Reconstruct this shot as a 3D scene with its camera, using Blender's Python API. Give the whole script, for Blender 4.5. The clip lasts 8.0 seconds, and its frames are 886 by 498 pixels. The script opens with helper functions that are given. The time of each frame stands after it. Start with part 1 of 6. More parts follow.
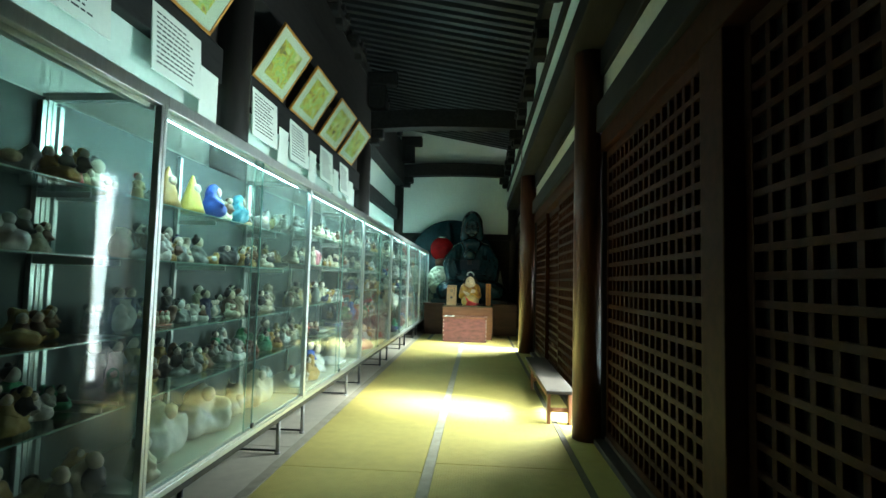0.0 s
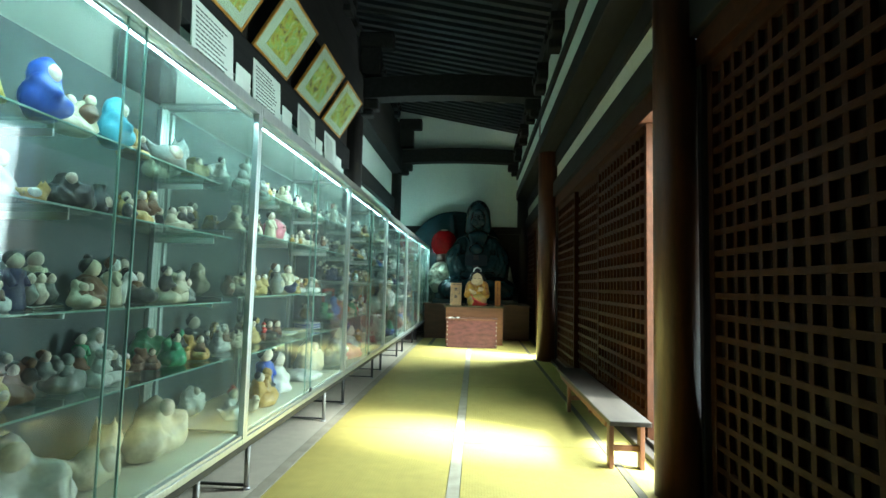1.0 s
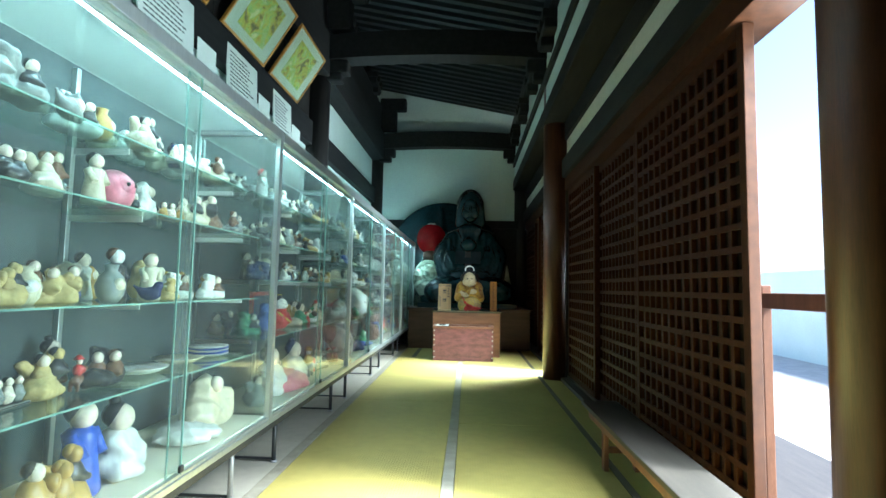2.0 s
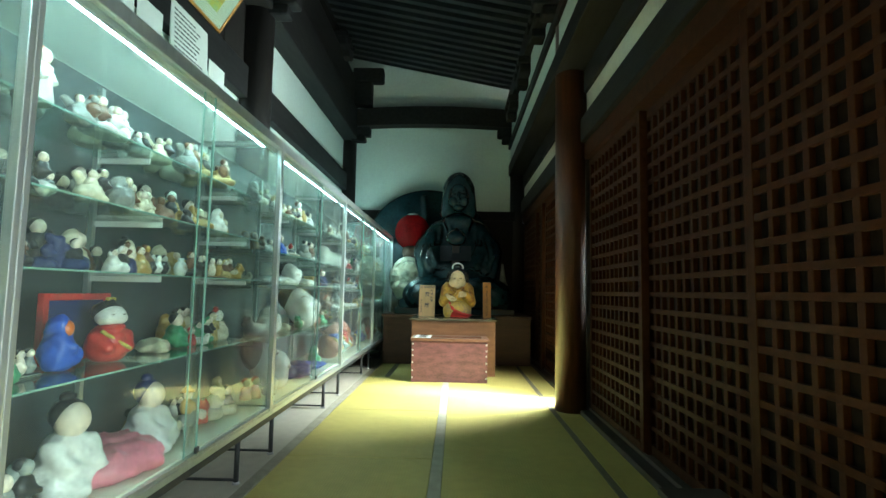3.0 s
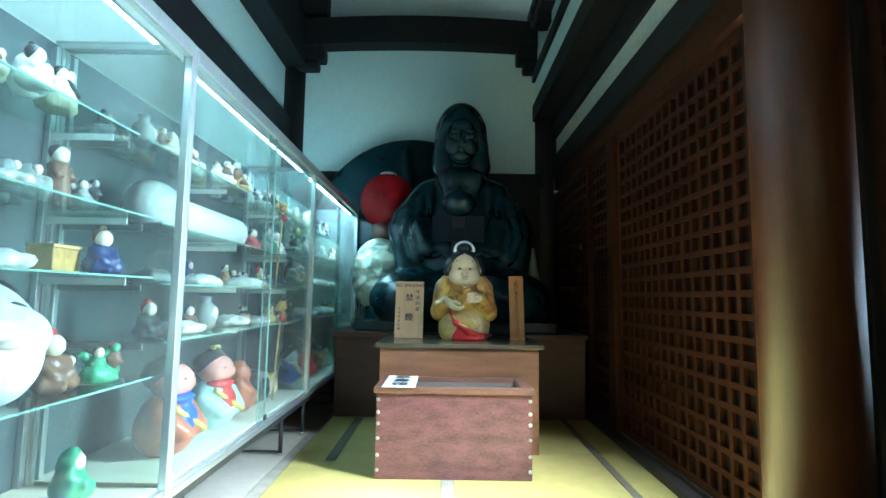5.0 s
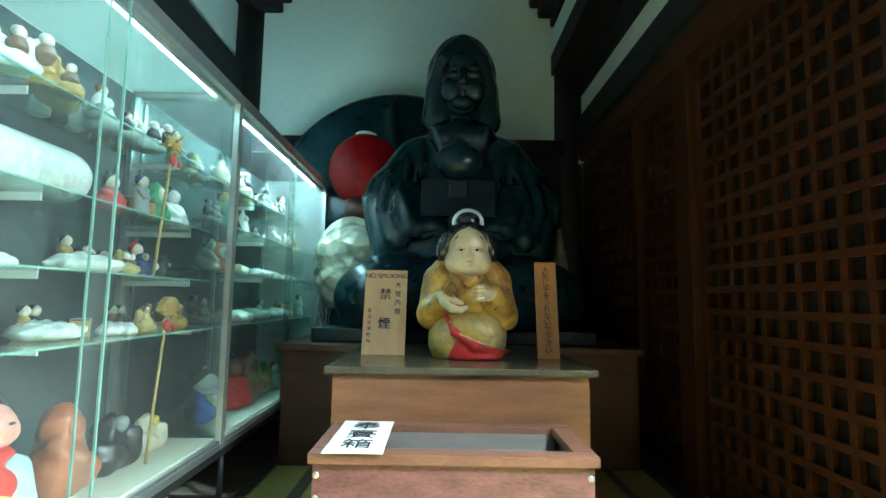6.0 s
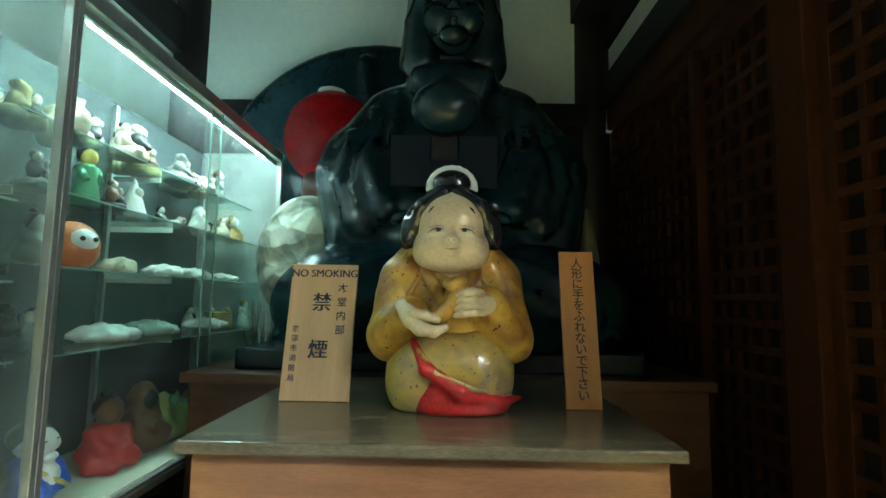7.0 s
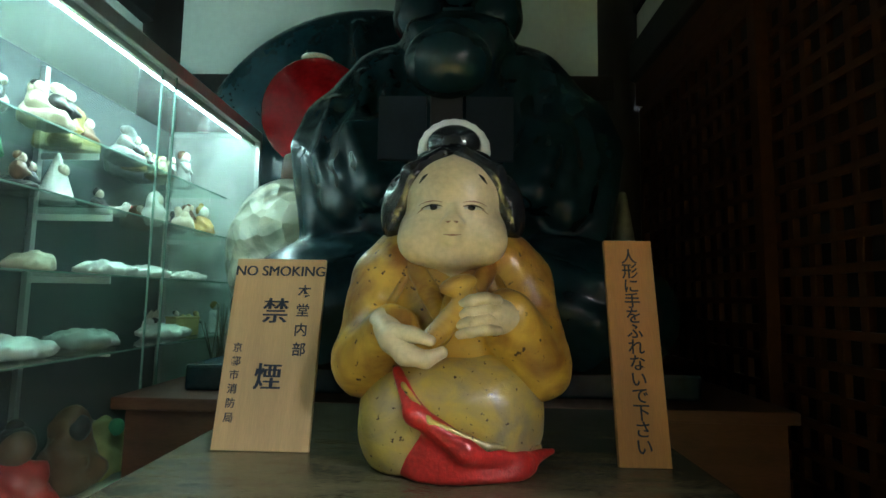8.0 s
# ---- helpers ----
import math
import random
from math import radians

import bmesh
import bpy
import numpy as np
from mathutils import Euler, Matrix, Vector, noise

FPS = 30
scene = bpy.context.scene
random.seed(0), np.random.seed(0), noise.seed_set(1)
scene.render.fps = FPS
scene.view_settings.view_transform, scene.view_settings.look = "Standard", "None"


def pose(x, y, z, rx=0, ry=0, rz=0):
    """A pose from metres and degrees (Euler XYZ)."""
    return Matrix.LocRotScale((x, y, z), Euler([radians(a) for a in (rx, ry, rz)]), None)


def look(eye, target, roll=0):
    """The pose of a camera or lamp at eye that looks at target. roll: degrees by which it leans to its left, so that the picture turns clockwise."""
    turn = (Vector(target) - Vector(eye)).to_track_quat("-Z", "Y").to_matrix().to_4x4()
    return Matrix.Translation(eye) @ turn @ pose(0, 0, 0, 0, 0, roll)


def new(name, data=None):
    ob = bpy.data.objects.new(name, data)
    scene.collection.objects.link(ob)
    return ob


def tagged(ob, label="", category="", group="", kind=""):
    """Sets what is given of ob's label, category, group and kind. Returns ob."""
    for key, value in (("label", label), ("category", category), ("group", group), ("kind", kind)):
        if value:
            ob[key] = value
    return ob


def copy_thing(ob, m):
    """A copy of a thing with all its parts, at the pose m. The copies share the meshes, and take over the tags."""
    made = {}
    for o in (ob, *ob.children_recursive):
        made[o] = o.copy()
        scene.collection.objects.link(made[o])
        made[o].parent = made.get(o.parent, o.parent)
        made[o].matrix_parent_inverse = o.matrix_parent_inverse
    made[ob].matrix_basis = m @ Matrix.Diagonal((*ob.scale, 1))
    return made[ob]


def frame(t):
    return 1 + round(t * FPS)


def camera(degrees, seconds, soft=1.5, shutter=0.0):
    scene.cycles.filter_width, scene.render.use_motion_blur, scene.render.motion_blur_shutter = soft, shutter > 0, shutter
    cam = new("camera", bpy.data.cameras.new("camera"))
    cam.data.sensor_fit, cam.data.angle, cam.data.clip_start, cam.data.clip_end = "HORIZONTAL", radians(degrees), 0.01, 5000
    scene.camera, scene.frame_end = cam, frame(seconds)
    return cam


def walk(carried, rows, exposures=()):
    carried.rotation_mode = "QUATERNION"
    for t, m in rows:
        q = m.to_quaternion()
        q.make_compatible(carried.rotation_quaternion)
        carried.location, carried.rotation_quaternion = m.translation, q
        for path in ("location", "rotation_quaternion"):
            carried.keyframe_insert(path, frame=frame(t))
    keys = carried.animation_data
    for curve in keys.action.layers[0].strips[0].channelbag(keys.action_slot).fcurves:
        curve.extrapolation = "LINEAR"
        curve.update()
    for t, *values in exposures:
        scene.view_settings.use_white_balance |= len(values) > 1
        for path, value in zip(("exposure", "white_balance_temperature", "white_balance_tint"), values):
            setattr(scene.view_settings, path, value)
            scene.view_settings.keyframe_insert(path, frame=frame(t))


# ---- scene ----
cam = camera(82.3, 8.0)
EXPOSURES = [(0, 2.95, 5900, 6), (1.2, 2.75, 5700, 5), (2.3, 2.95, 5300, 14), (3.0, 2.95, 5900, 8), (4.2, 2.82, 5800, 4), (5.3, 3.2, 4700, 15), (6.0, 3.03, 5400, 9), (6.5, 2.95, 5900, 11), (8.0, 2.78, 6200, 15)]
PATH = [
    (0, (0.296, -0.601, 1.2), (0.153, 1.39, 1.327), 1.4),
    (0.5, (0.176, 0.094, 1.174), (0.039, 2.085, 1.308), 1.6),
    (1, (0.1, 0.737, 1.058), (-0.034, 2.727, 1.202), 1.4),
    (2.5, (0.093, 2.909, 1.051), (0.016, 4.901, 1.209), 1.1),
    (3, (0.097, 3.704, 1.035), (0.043, 5.696, 1.202), 1.1),
    (3.5, (0.066, 4.494, 1.043), (0.029, 6.486, 1.214), 1.0),
    (4, (0.087, 5.239, 0.993), (0.067, 7.231, 1.179), 1.1),
    (4.2, (0.046, 5.527, 1.022), (0.022, 7.518, 1.209), 1.0),
    (5.5, (-0.044, 7.382, 0.988), (-0.033, 9.373, 1.174), 0.9),
    (6, (-0.021, 7.979, 0.972), (-0.009, 9.969, 1.171), 1.0),
    (6.2, (-0.004, 8.208, 0.974), (0.008, 10.199, 1.166), 1.0),
    (6.5, (0.018, 8.533, 0.965), (0.004, 10.523, 1.162), 1.1),
    (6.8, (0.068, 8.790, 1.000), (0.061, 10.782, 1.188), 1.1),
    (7, (0.108, 8.926, 1.01), (0.086, 10.916, 1.209), 1.0),
    (7.2, (0.100, 9.034, 1.015), (0.066, 11.026, 1.193), 1.1),
    (7.5, (0.124, 9.160, 1.022), (0.052, 11.150, 1.205), 0.8),
    (7.8, (0.122, 9.305, 1.022), (0.087, 11.296, 1.208), 1.0),
    (8, (0.123, 9.374, 1.034), (0.071, 11.364, 1.222), 1.0),
]
walk(cam, [(t, look(eye, target, roll)) for t, eye, target, roll in PATH], exposures=EXPOSURES)
SUN, DOOR, DOOR2, LAMP, UPLAMP, TUBE = 5.0, 19.0, 54.0, 0.08, 1.1, 8.0
TUBE_COL = (0.64, 1.0, 0.96)
# tube strength per cabinet, set for picture balance; the last is raised for the statue
TUBE_GAIN = {1.3: 0.8, 3.1: 0.7, 4.9: 0.6, 6.7: 0.6, 8.5: 0.3, 10.3: 1.7}

# ---------------------------------------------------------------- light
world = bpy.data.worlds.new("sky")
scene.world = world
world.use_nodes = True
wt = world.node_tree
sky = wt.nodes.new("ShaderNodeTexSky")
sky.sky_type, sky.sun_disc = "NISHITA", False
sky.sun_elevation, sky.sun_rotation = radians(46), radians(95)
wt.links.new(sky.outputs[0], wt.nodes["Background"].inputs[0])
wt.nodes["Background"].inputs[1].default_value = 0.06

sun = new("sun", bpy.data.lights.new("sun", "SUN"))
sun.data.energy, sun.data.angle, sun.data.color = SUN, radians(15), (0.98, 1.0, 0.9)
sun.matrix_basis = look((6, 4, 6), (6 - 1.0, 4 + 0.30, 6 - 1.06))


def lamp_area(name, loc, target, sx, sy, watts, colour):
    ob = new(name, bpy.data.lights.new(name, "AREA"))
    ob.data.shape, ob.data.size, ob.data.size_y = "RECTANGLE", sx, sy
    ob.data.energy, ob.data.color = watts, colour
    ob.matrix_basis = look(loc, target)
    return ob


# daylight of the bright court in the two open doorways
lamp_area("doorway_daylight", (1.56, 4.02, 1.16), (0.4, 4.02, 1.10), 0.70, 2.1, DOOR, (0.86, 1.0, 0.93))
lamp_area("doorway_daylight", (1.75, 8.77, 1.30), (0.4, 8.85, 0.6), 0.5, 1.8, DOOR2, (0.86, 1.0, 0.93))
# and the steep share of it that floods the mats
lamp_area("doorway_daylight", (1.25, 4.02, 2.0), (0.10, 4.05, 0.0), 0.6, 0.3, 2.6, (0.92, 1.0, 0.92)).data.spread = radians(80)
lamp_area("doorway_daylight", (1.25, 8.68, 2.0), (0.05, 9.0, 0.0), 0.26, 0.3, 5.0, (0.92, 1.0, 0.92)).data.spread = radians(80)


# ---------------------------------------------------------------- materials
def mat(name, col, rough=0.6, metal=0.0, scale=8.0, var=0.25, fine=60.0, bump=0.1, stretch=(1, 1, 1), spec=0.5, coat=0.0, gen=False):
    """Two scales of noise vary the colour, a fine one the relief."""
    m = bpy.data.materials.new(name)
    m.use_nodes = True
    nt = m.node_tree
    p = nt.nodes["Principled BSDF"]
    tc = nt.nodes.new("ShaderNodeTexCoord")
    mp = nt.nodes.new("ShaderNodeMapping")
    mp.inputs["Scale"].default_value = stretch
    nt.links.new(tc.outputs["Object"], mp.inputs[0])
    n1 = nt.nodes.new("ShaderNodeTexNoise")
    n1.inputs["Scale"].default_value, n1.inputs["Detail"].default_value = scale, 4
    n2 = nt.nodes.new("ShaderNodeTexNoise")
    n2.inputs["Scale"].default_value, n2.inputs["Detail"].default_value = fine, 3
    for n in (n1, n2):
        nt.links.new(mp.outputs[0], n.inputs["Vector"])
    mix = nt.nodes.new("ShaderNodeMath")
    mix.operation = "MULTIPLY_ADD"
    mix.inputs[1].default_value = 0.4
    nt.links.new(n2.outputs[0], mix.inputs[0])
    m2 = nt.nodes.new("ShaderNodeMath")
    m2.operation = "MULTIPLY"
    m2.inputs[1].default_value = 0.6
    nt.links.new(n1.outputs[0], m2.inputs[0])
    nt.links.new(m2.outputs[0], mix.inputs[2])
    ramp = nt.nodes.new("ShaderNodeValToRGB")
    ramp.color_ramp.elements[0].position, ramp.color_ramp.elements[1].position = 0.3, 0.7
    ramp.color_ramp.elements[0].color = (*[c * (1 - var) for c in col], 1)
    ramp.color_ramp.elements[1].color = (*[min(1, c * (1 + var)) for c in col], 1)
    nt.links.new(mix.outputs[0], ramp.inputs[0])
    nt.links.new(ramp.outputs[0], p.inputs["Base Color"])
    p.inputs["Roughness"].default_value, p.inputs["Metallic"].default_value = rough, metal
    p.inputs["Specular IOR Level"].default_value = spec
    p.inputs["Coat Weight"].default_value = coat
    p.inputs["Coat Roughness"].default_value = 0.12
    if bump:
        b = nt.nodes.new("ShaderNodeBump")
        b.inputs["Strength"].default_value, b.inputs["Distance"].default_value = bump, 0.01
        nt.links.new(mix.outputs[0], b.inputs["Height"])
        nt.links.new(b.outputs[0], p.inputs["Normal"])
    return m


def glass(name, tint, gloss=1.0, haze=0.0):
    """Thin clear pane: lets light through, mirrors by Fresnel, scatters by a patchy milky film."""
    m = bpy.data.materials.new(name)
    m.use_nodes = True
    nt = m.node_tree
    out = nt.nodes["Material Output"]
    tr = nt.nodes.new("ShaderNodeBsdfTransparent")
    tr.inputs[0].default_value = (*tint, 1)
    gl = nt.nodes.new("ShaderNodeBsdfGlossy")
    gl.inputs["Roughness"].default_value = 0.03
    gl.inputs[0].default_value = (gloss, gloss, gloss, 1)
    lw = nt.nodes.new("ShaderNodeLayerWeight")
    lw.inputs[0].default_value = 0.5
    pw = nt.nodes.new("ShaderNodeMath")
    pw.operation = "POWER"
    pw.inputs[1].default_value = 5
    fr = nt.nodes.new("ShaderNodeMath")
    fr.operation = "MULTIPLY_ADD"
    fr.inputs[1].default_value, fr.inputs[2].default_value = 0.7, 0.025
    mx = nt.nodes.new("ShaderNodeMixShader")
    nt.links.new(lw.outputs["Facing"], pw.inputs[0])
    nt.links.new(pw.outputs[0], fr.inputs[0])
    nt.links.new(fr.outputs[0], mx.inputs[0])
    nt.links.new(tr.outputs[0], mx.inputs[1])
    nt.links.new(gl.outputs[0], mx.inputs[2])
    if not haze:
        nt.links.new(mx.outputs[0], out.inputs[0])
        return m
    tc = nt.nodes.new("ShaderNodeTexCoord")
    no = nt.nodes.new("ShaderNodeTexNoise")
    no.inputs["Scale"].default_value, no.inputs["Detail"].default_value = 3.2, 5
    nt.links.new(tc.outputs["Object"], no.inputs["Vector"])
    fa = nt.nodes.new("ShaderNodeMath")
    fa.operation = "MULTIPLY"
    fa.inputs[1].default_value = 2 * haze
    nt.links.new(no.outputs[0], fa.inputs[0])
    tl = nt.nodes.new("ShaderNodeBsdfTranslucent")
    tl.inputs[0].default_value = (0.85, 0.87, 0.86, 1)
    df = nt.nodes.new("ShaderNodeBsdfDiffuse")
    df.inputs[0].default_value = (0.80, 0.84, 0.80, 1)
    both = nt.nodes.new("ShaderNodeMixShader")
    both.inputs[0].default_value = 0.4
    nt.links.new(tl.outputs[0], both.inputs[1])
    nt.links.new(df.outputs[0], both.inputs[2])
    md = nt.nodes.new("ShaderNodeMixShader")
    nt.links.new(fa.outputs[0], md.inputs[0])
    nt.links.new(mx.outputs[0], md.inputs[1])
    nt.links.new(both.outputs[0], md.inputs[2])
    nt.links.new(md.outputs[0], out.inputs[0])
    return m


def emitter(name, col, strength):
    m = bpy.data.materials.new(name)
    m.use_nodes = True
    p = m.node_tree.nodes["Principled BSDF"]
    p.inputs["Base Color"].default_value = (0.9, 0.9, 0.9, 1)
    p.inputs["Emission Color"].default_value = (*col, 1)
    p.inputs["Emission Strength"].default_value = strength
    return m


def weave(name, col, col2):
    """Woven rush: fine ribs across the mat over blotches of wear."""
    m = mat(name, col, 0.62, 0, 1.6, 0.16, 14.0, 0.0)
    nt = m.node_tree
    p = nt.nodes["Principled BSDF"]
    tc = nt.nodes["Texture Coordinate"]
    w = nt.nodes.new("ShaderNodeTexWave")
    w.bands_direction = "Y"
    w.inputs["Scale"].default_value, w.inputs["Distortion"].default_value = 55.0, 0.6
    w2 = nt.nodes.new("ShaderNodeTexWave")
    w2.bands_direction = "X"
    w2.inputs["Scale"].default_value, w2.inputs["Distortion"].default_value = 20.0, 0.3
    for n in (w, w2):
        nt.links.new(tc.outputs["Object"], n.inputs[0])
    add = nt.nodes.new("ShaderNodeMath")
    add.operation = "MULTIPLY"
    nt.links.new(w.outputs["Fac"], add.inputs[0])
    nt.links.new(w2.outputs["Fac"], add.inputs[1])
    b = nt.nodes.new("ShaderNodeBump")
    b.inputs["Strength"].default_value, b.inputs["Distance"].default_value = 0.35, 0.003
    nt.links.new(add.outputs[0], b.inputs["Height"])
    nt.links.new(b.outputs[0], p.inputs["Normal"])
    ramp = nt.nodes["Color Ramp"]
    mixc = nt.nodes.new("ShaderNodeMixRGB")
    mixc.inputs[2].default_value = (*col2, 1)
    sc = nt.nodes.new("ShaderNodeMath")
    sc.operation = "MULTIPLY"
    sc.inputs[1].default_value = 0.35
    nt.links.new(add.outputs[0], sc.inputs[0])
    nt.links.new(sc.outputs[0], mixc.inputs[0])
    nt.links.new(ramp.outputs[0], mixc.inputs[1])
    nt.links.new(mixc.outputs[0], p.inputs["Base Color"])
    return m


def glaze(name, c1, c2, scale):
    """Crackled two-tone glaze with dark specks."""
    m = mat(name, c1, 0.34, 0, scale, 0.2, scale * 6, 0.3, coat=0.25)
    nt = m.node_tree
    p, tc = nt.nodes["Principled BSDF"], nt.nodes["Texture Coordinate"]
    n = nt.nodes.new("ShaderNodeTexNoise")
    n.inputs["Scale"].default_value, n.inputs["Detail"].default_value, n.inputs["Distortion"].default_value = scale, 6, 0.8
    nt.links.new(tc.outputs["Object"], n.inputs["Vector"])
    r = nt.nodes.new("ShaderNodeValToRGB")
    r.color_ramp.elements[0].position, r.color_ramp.elements[1].position = 0.36, 0.62
    r.color_ramp.elements[0].color, r.color_ramp.elements[1].color = (*c2, 1), (*c1, 1)
    nt.links.new(n.outputs[0], r.inputs[0])
    s = nt.nodes.new("ShaderNodeTexNoise")
    s.inputs["Scale"].default_value, s.inputs["Detail"].default_value = scale * 7, 2
    nt.links.new(tc.outputs["Object"], s.inputs["Vector"])
    k = nt.nodes.new("ShaderNodeValToRGB")
    k.color_ramp.elements[0].position, k.color_ramp.elements[1].position = 0.66, 0.72
    nt.links.new(s.outputs[0], k.inputs[0])
    mx = nt.nodes.new("ShaderNodeMixRGB")
    mx.inputs[2].default_value = (0.06, 0.025, 0.01, 1)
    nt.links.new(k.outputs[0], mx.inputs[0])
    nt.links.new(r.outputs[0], mx.inputs[1])
    nt.links.new(mx.outputs[0], p.inputs["Base Color"])
    return m


def hammered(name, c1, c2, scale):
    """Beaten surface: flat facets with soft ridges between them."""
    m = mat(name, c1, 0.3, 0, 9, 0.3, 40, 0.0)
    nt = m.node_tree
    p, tc = nt.nodes["Principled BSDF"], nt.nodes["Texture Coordinate"]
    v = nt.nodes.new("ShaderNodeTexVoronoi")
    v.inputs["Scale"].default_value = scale
    n = nt.nodes.new("ShaderNodeTexNoise")
    n.inputs["Scale"].default_value, n.inputs["Detail"].default_value, n.inputs["Distortion"].default_value = 5.0, 5, 1.0
    for q in (v, n):
        nt.links.new(tc.outputs["Object"], q.inputs["Vector"])
    r = nt.nodes.new("ShaderNodeValToRGB")
    r.color_ramp.elements[0].position, r.color_ramp.elements[1].position = 0.40, 0.55
    r.color_ramp.elements[0].color, r.color_ramp.elements[1].color = (*c2, 1), (*c1, 1)
    nt.links.new(n.outputs[0], r.inputs[0])
    nt.links.new(r.outputs[0], p.inputs["Base Color"])
    b = nt.nodes.new("ShaderNodeBump")
    b.inputs["Strength"].default_value, b.inputs["Distance"].default_value = 0.7, 0.05
    nt.links.new(v.outputs["Distance"], b.inputs["Height"])
    nt.links.new(b.outputs[0], p.inputs["Normal"])
    return m


M_DARK = mat("blackened_timber", (0.018, 0.017, 0.016), 0.65, 0, 3, 0.4, 40, 0.15, (6, 1, 6), spec=0.2)
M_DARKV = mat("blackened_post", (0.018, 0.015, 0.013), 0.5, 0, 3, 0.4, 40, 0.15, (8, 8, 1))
M_PILLAR = mat("worn_pillar_wood", (0.080, 0.024, 0.0075), 0.38, 0, 3, 0.45, 30, 0.12, (9, 9, 0.7))
M_LATT = mat("lattice_wood", (0.042, 0.0135, 0.0040), 0.6, 0, 5, 0.4, 60, 0.1, (4, 4, 4), spec=0.12)
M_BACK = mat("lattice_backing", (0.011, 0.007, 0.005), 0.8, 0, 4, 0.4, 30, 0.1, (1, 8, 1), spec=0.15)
M_RAFT = mat("rafter_wood", (0.022, 0.024, 0.025), 0.45, 0, 2, 0.4, 30, 0.2, (1, 6, 6))
M_PLAS = mat("aged_plaster", (0.62, 0.71, 0.65), 0.9, 0, 1.1, 0.09, 22, 0.06)
M_PLASW = mat("warm_plaster", (0.60, 0.57, 0.46), 0.9, 0, 1.5, 0.12, 25, 0.06)
M_TAT = weave("rush_mat", (0.46, 0.375, 0.10), (0.33, 0.265, 0.06))
M_TATP = weave("pale_rush_mat", (0.50, 0.46, 0.36), (0.40, 0.36, 0.27))
M_HERI = mat("mat_border_cloth", (0.15, 0.125, 0.08), 0.8, 0, 20, 0.2, 160, 0.1)
M_HERIP = mat("faded_border_cloth", (0.34, 0.31, 0.23), 0.8, 0, 12, 0.25, 160, 0.1)
M_SILL = mat("floor_board", (0.05, 0.04, 0.03), 0.5, 0, 3, 0.35, 40, 0.1, (8, 1, 8))
M_ALU = mat("brushed_aluminium", (0.62, 0.66, 0.64), 0.38, 0.9, 10, 0.1, 120, 0.03, (1, 8, 1))
M_STEEL = mat("dark_steel", (0.06, 0.06, 0.06), 0.5, 0.6, 14, 0.3, 80, 0.05)
M_STEELW = mat("grey_steel", (0.36, 0.35, 0.32), 0.5, 0.5, 14, 0.25, 80, 0.05)
# milky film in these two panes stands in for hazy reflections on the glass
M_GLASS = glass("clear_glass", (0.95, 0.985, 0.965), 0.6, 0.04)
M_GLASS_MILKY = glass("milky_end_glass", (0.93, 0.985, 0.96), 0.6, 0.8)
M_SHELF = glass("shelf_glass", (0.82, 0.93, 0.88))
M_GEDGE = mat("glass_edge", (0.22, 0.38, 0.32), 0.2, 0, 10, 0.1, 50, 0)
M_CBACK = mat("cabinet_lining", (0.055, 0.075, 0.075), 0.65, 0, 2, 0.12, 40, 0.03)
M_CBASE = mat("cabinet_floor_cloth", (0.66, 0.63, 0.50), 0.85, 0, 3, 0.12, 70, 0.08)
M_WHITE = mat("white_paint", (0.74, 0.76, 0.73), 0.5, 0, 6, 0.06, 60, 0.03)
M_TUBES = {g: emitter("fluorescent_tube", TUBE_COL, TUBE * g) for g in sorted(set(TUBE_GAIN.values()))}
M_ALTAR = mat("altar_wood", (0.085, 0.038, 0.022), 0.45, 0, 3, 0.35, 35, 0.1, (1, 6, 6))
M_TABLE = mat("table_wood", (0.225, 0.098, 0.042), 0.42, 0, 3, 0.3, 45, 0.08, (1, 6, 9))
M_TTOP = mat("table_top_wood", (0.10, 0.082, 0.048), 0.24, 0, 4, 0.55, 45, 0.1, (1.5, 6, 6))
M_BOX = mat("offering_box_wood", (0.145, 0.056, 0.056), 0.36, 0, 5, 0.6, 30, 0.14, (1.5, 5, 4))
M_BOXT = mat("offering_box_trim", (0.17, 0.075, 0.045), 0.4, 0, 5, 0.3, 40, 0.1, (1, 5, 5))
M_IN = mat("box_inside", (0.10, 0.085, 0.07), 0.6, 0, 6, 0.25, 40, 0.1, (1, 5, 5))
M_SLAT = mat("worn_slat_wood", (0.20, 0.18, 0.15), 0.5, 0, 6, 0.3, 40, 0.1, (1, 6, 6))
M_NAIL = mat("tin_nail", (0.55, 0.55, 0.55), 0.35, 0.9, 20, 0.1, 60, 0.0)
M_PAPER = mat("white_paper", (0.82, 0.84, 0.82), 0.8, 0, 6, 0.03, 60, 0.02)
M_INK = mat("black_ink", (0.015, 0.014, 0.014), 0.6, 0, 10, 0.2, 60, 0)
M_INKB = mat("blue_black_ink", (0.025, 0.03, 0.055), 0.6, 0, 10, 0.2, 60, 0)
M_SIGN = mat("pale_sign_wood", (0.62, 0.39, 0.19), 0.5, 0, 3, 0.16, 40, 0.05, (10, 10, 0.8))
M_SIGN2 = mat("ochre_sign_wood", (0.46, 0.19, 0.03), 0.5, 0, 3, 0.2, 40, 0.05, (10, 10, 0.8))
M_LACQ = mat("black_lacquer", (0.007, 0.026, 0.032), 0.27, 0, 7, 0.4, 30, 0.16, spec=0.5)
M_REDB = mat("red_lacquer", (0.34, 0.006, 0.010), 0.26, 0, 6, 0.4, 45, 0.2, spec=0.35)
M_SPIND = mat("dull_gourd", (0.16, 0.17, 0.12), 0.4, 0, 9, 0.45, 30, 0.3)
M_GOURD = hammered("pale_gourd", (0.58, 0.60, 0.46), (0.26, 0.30, 0.22), 12.0)
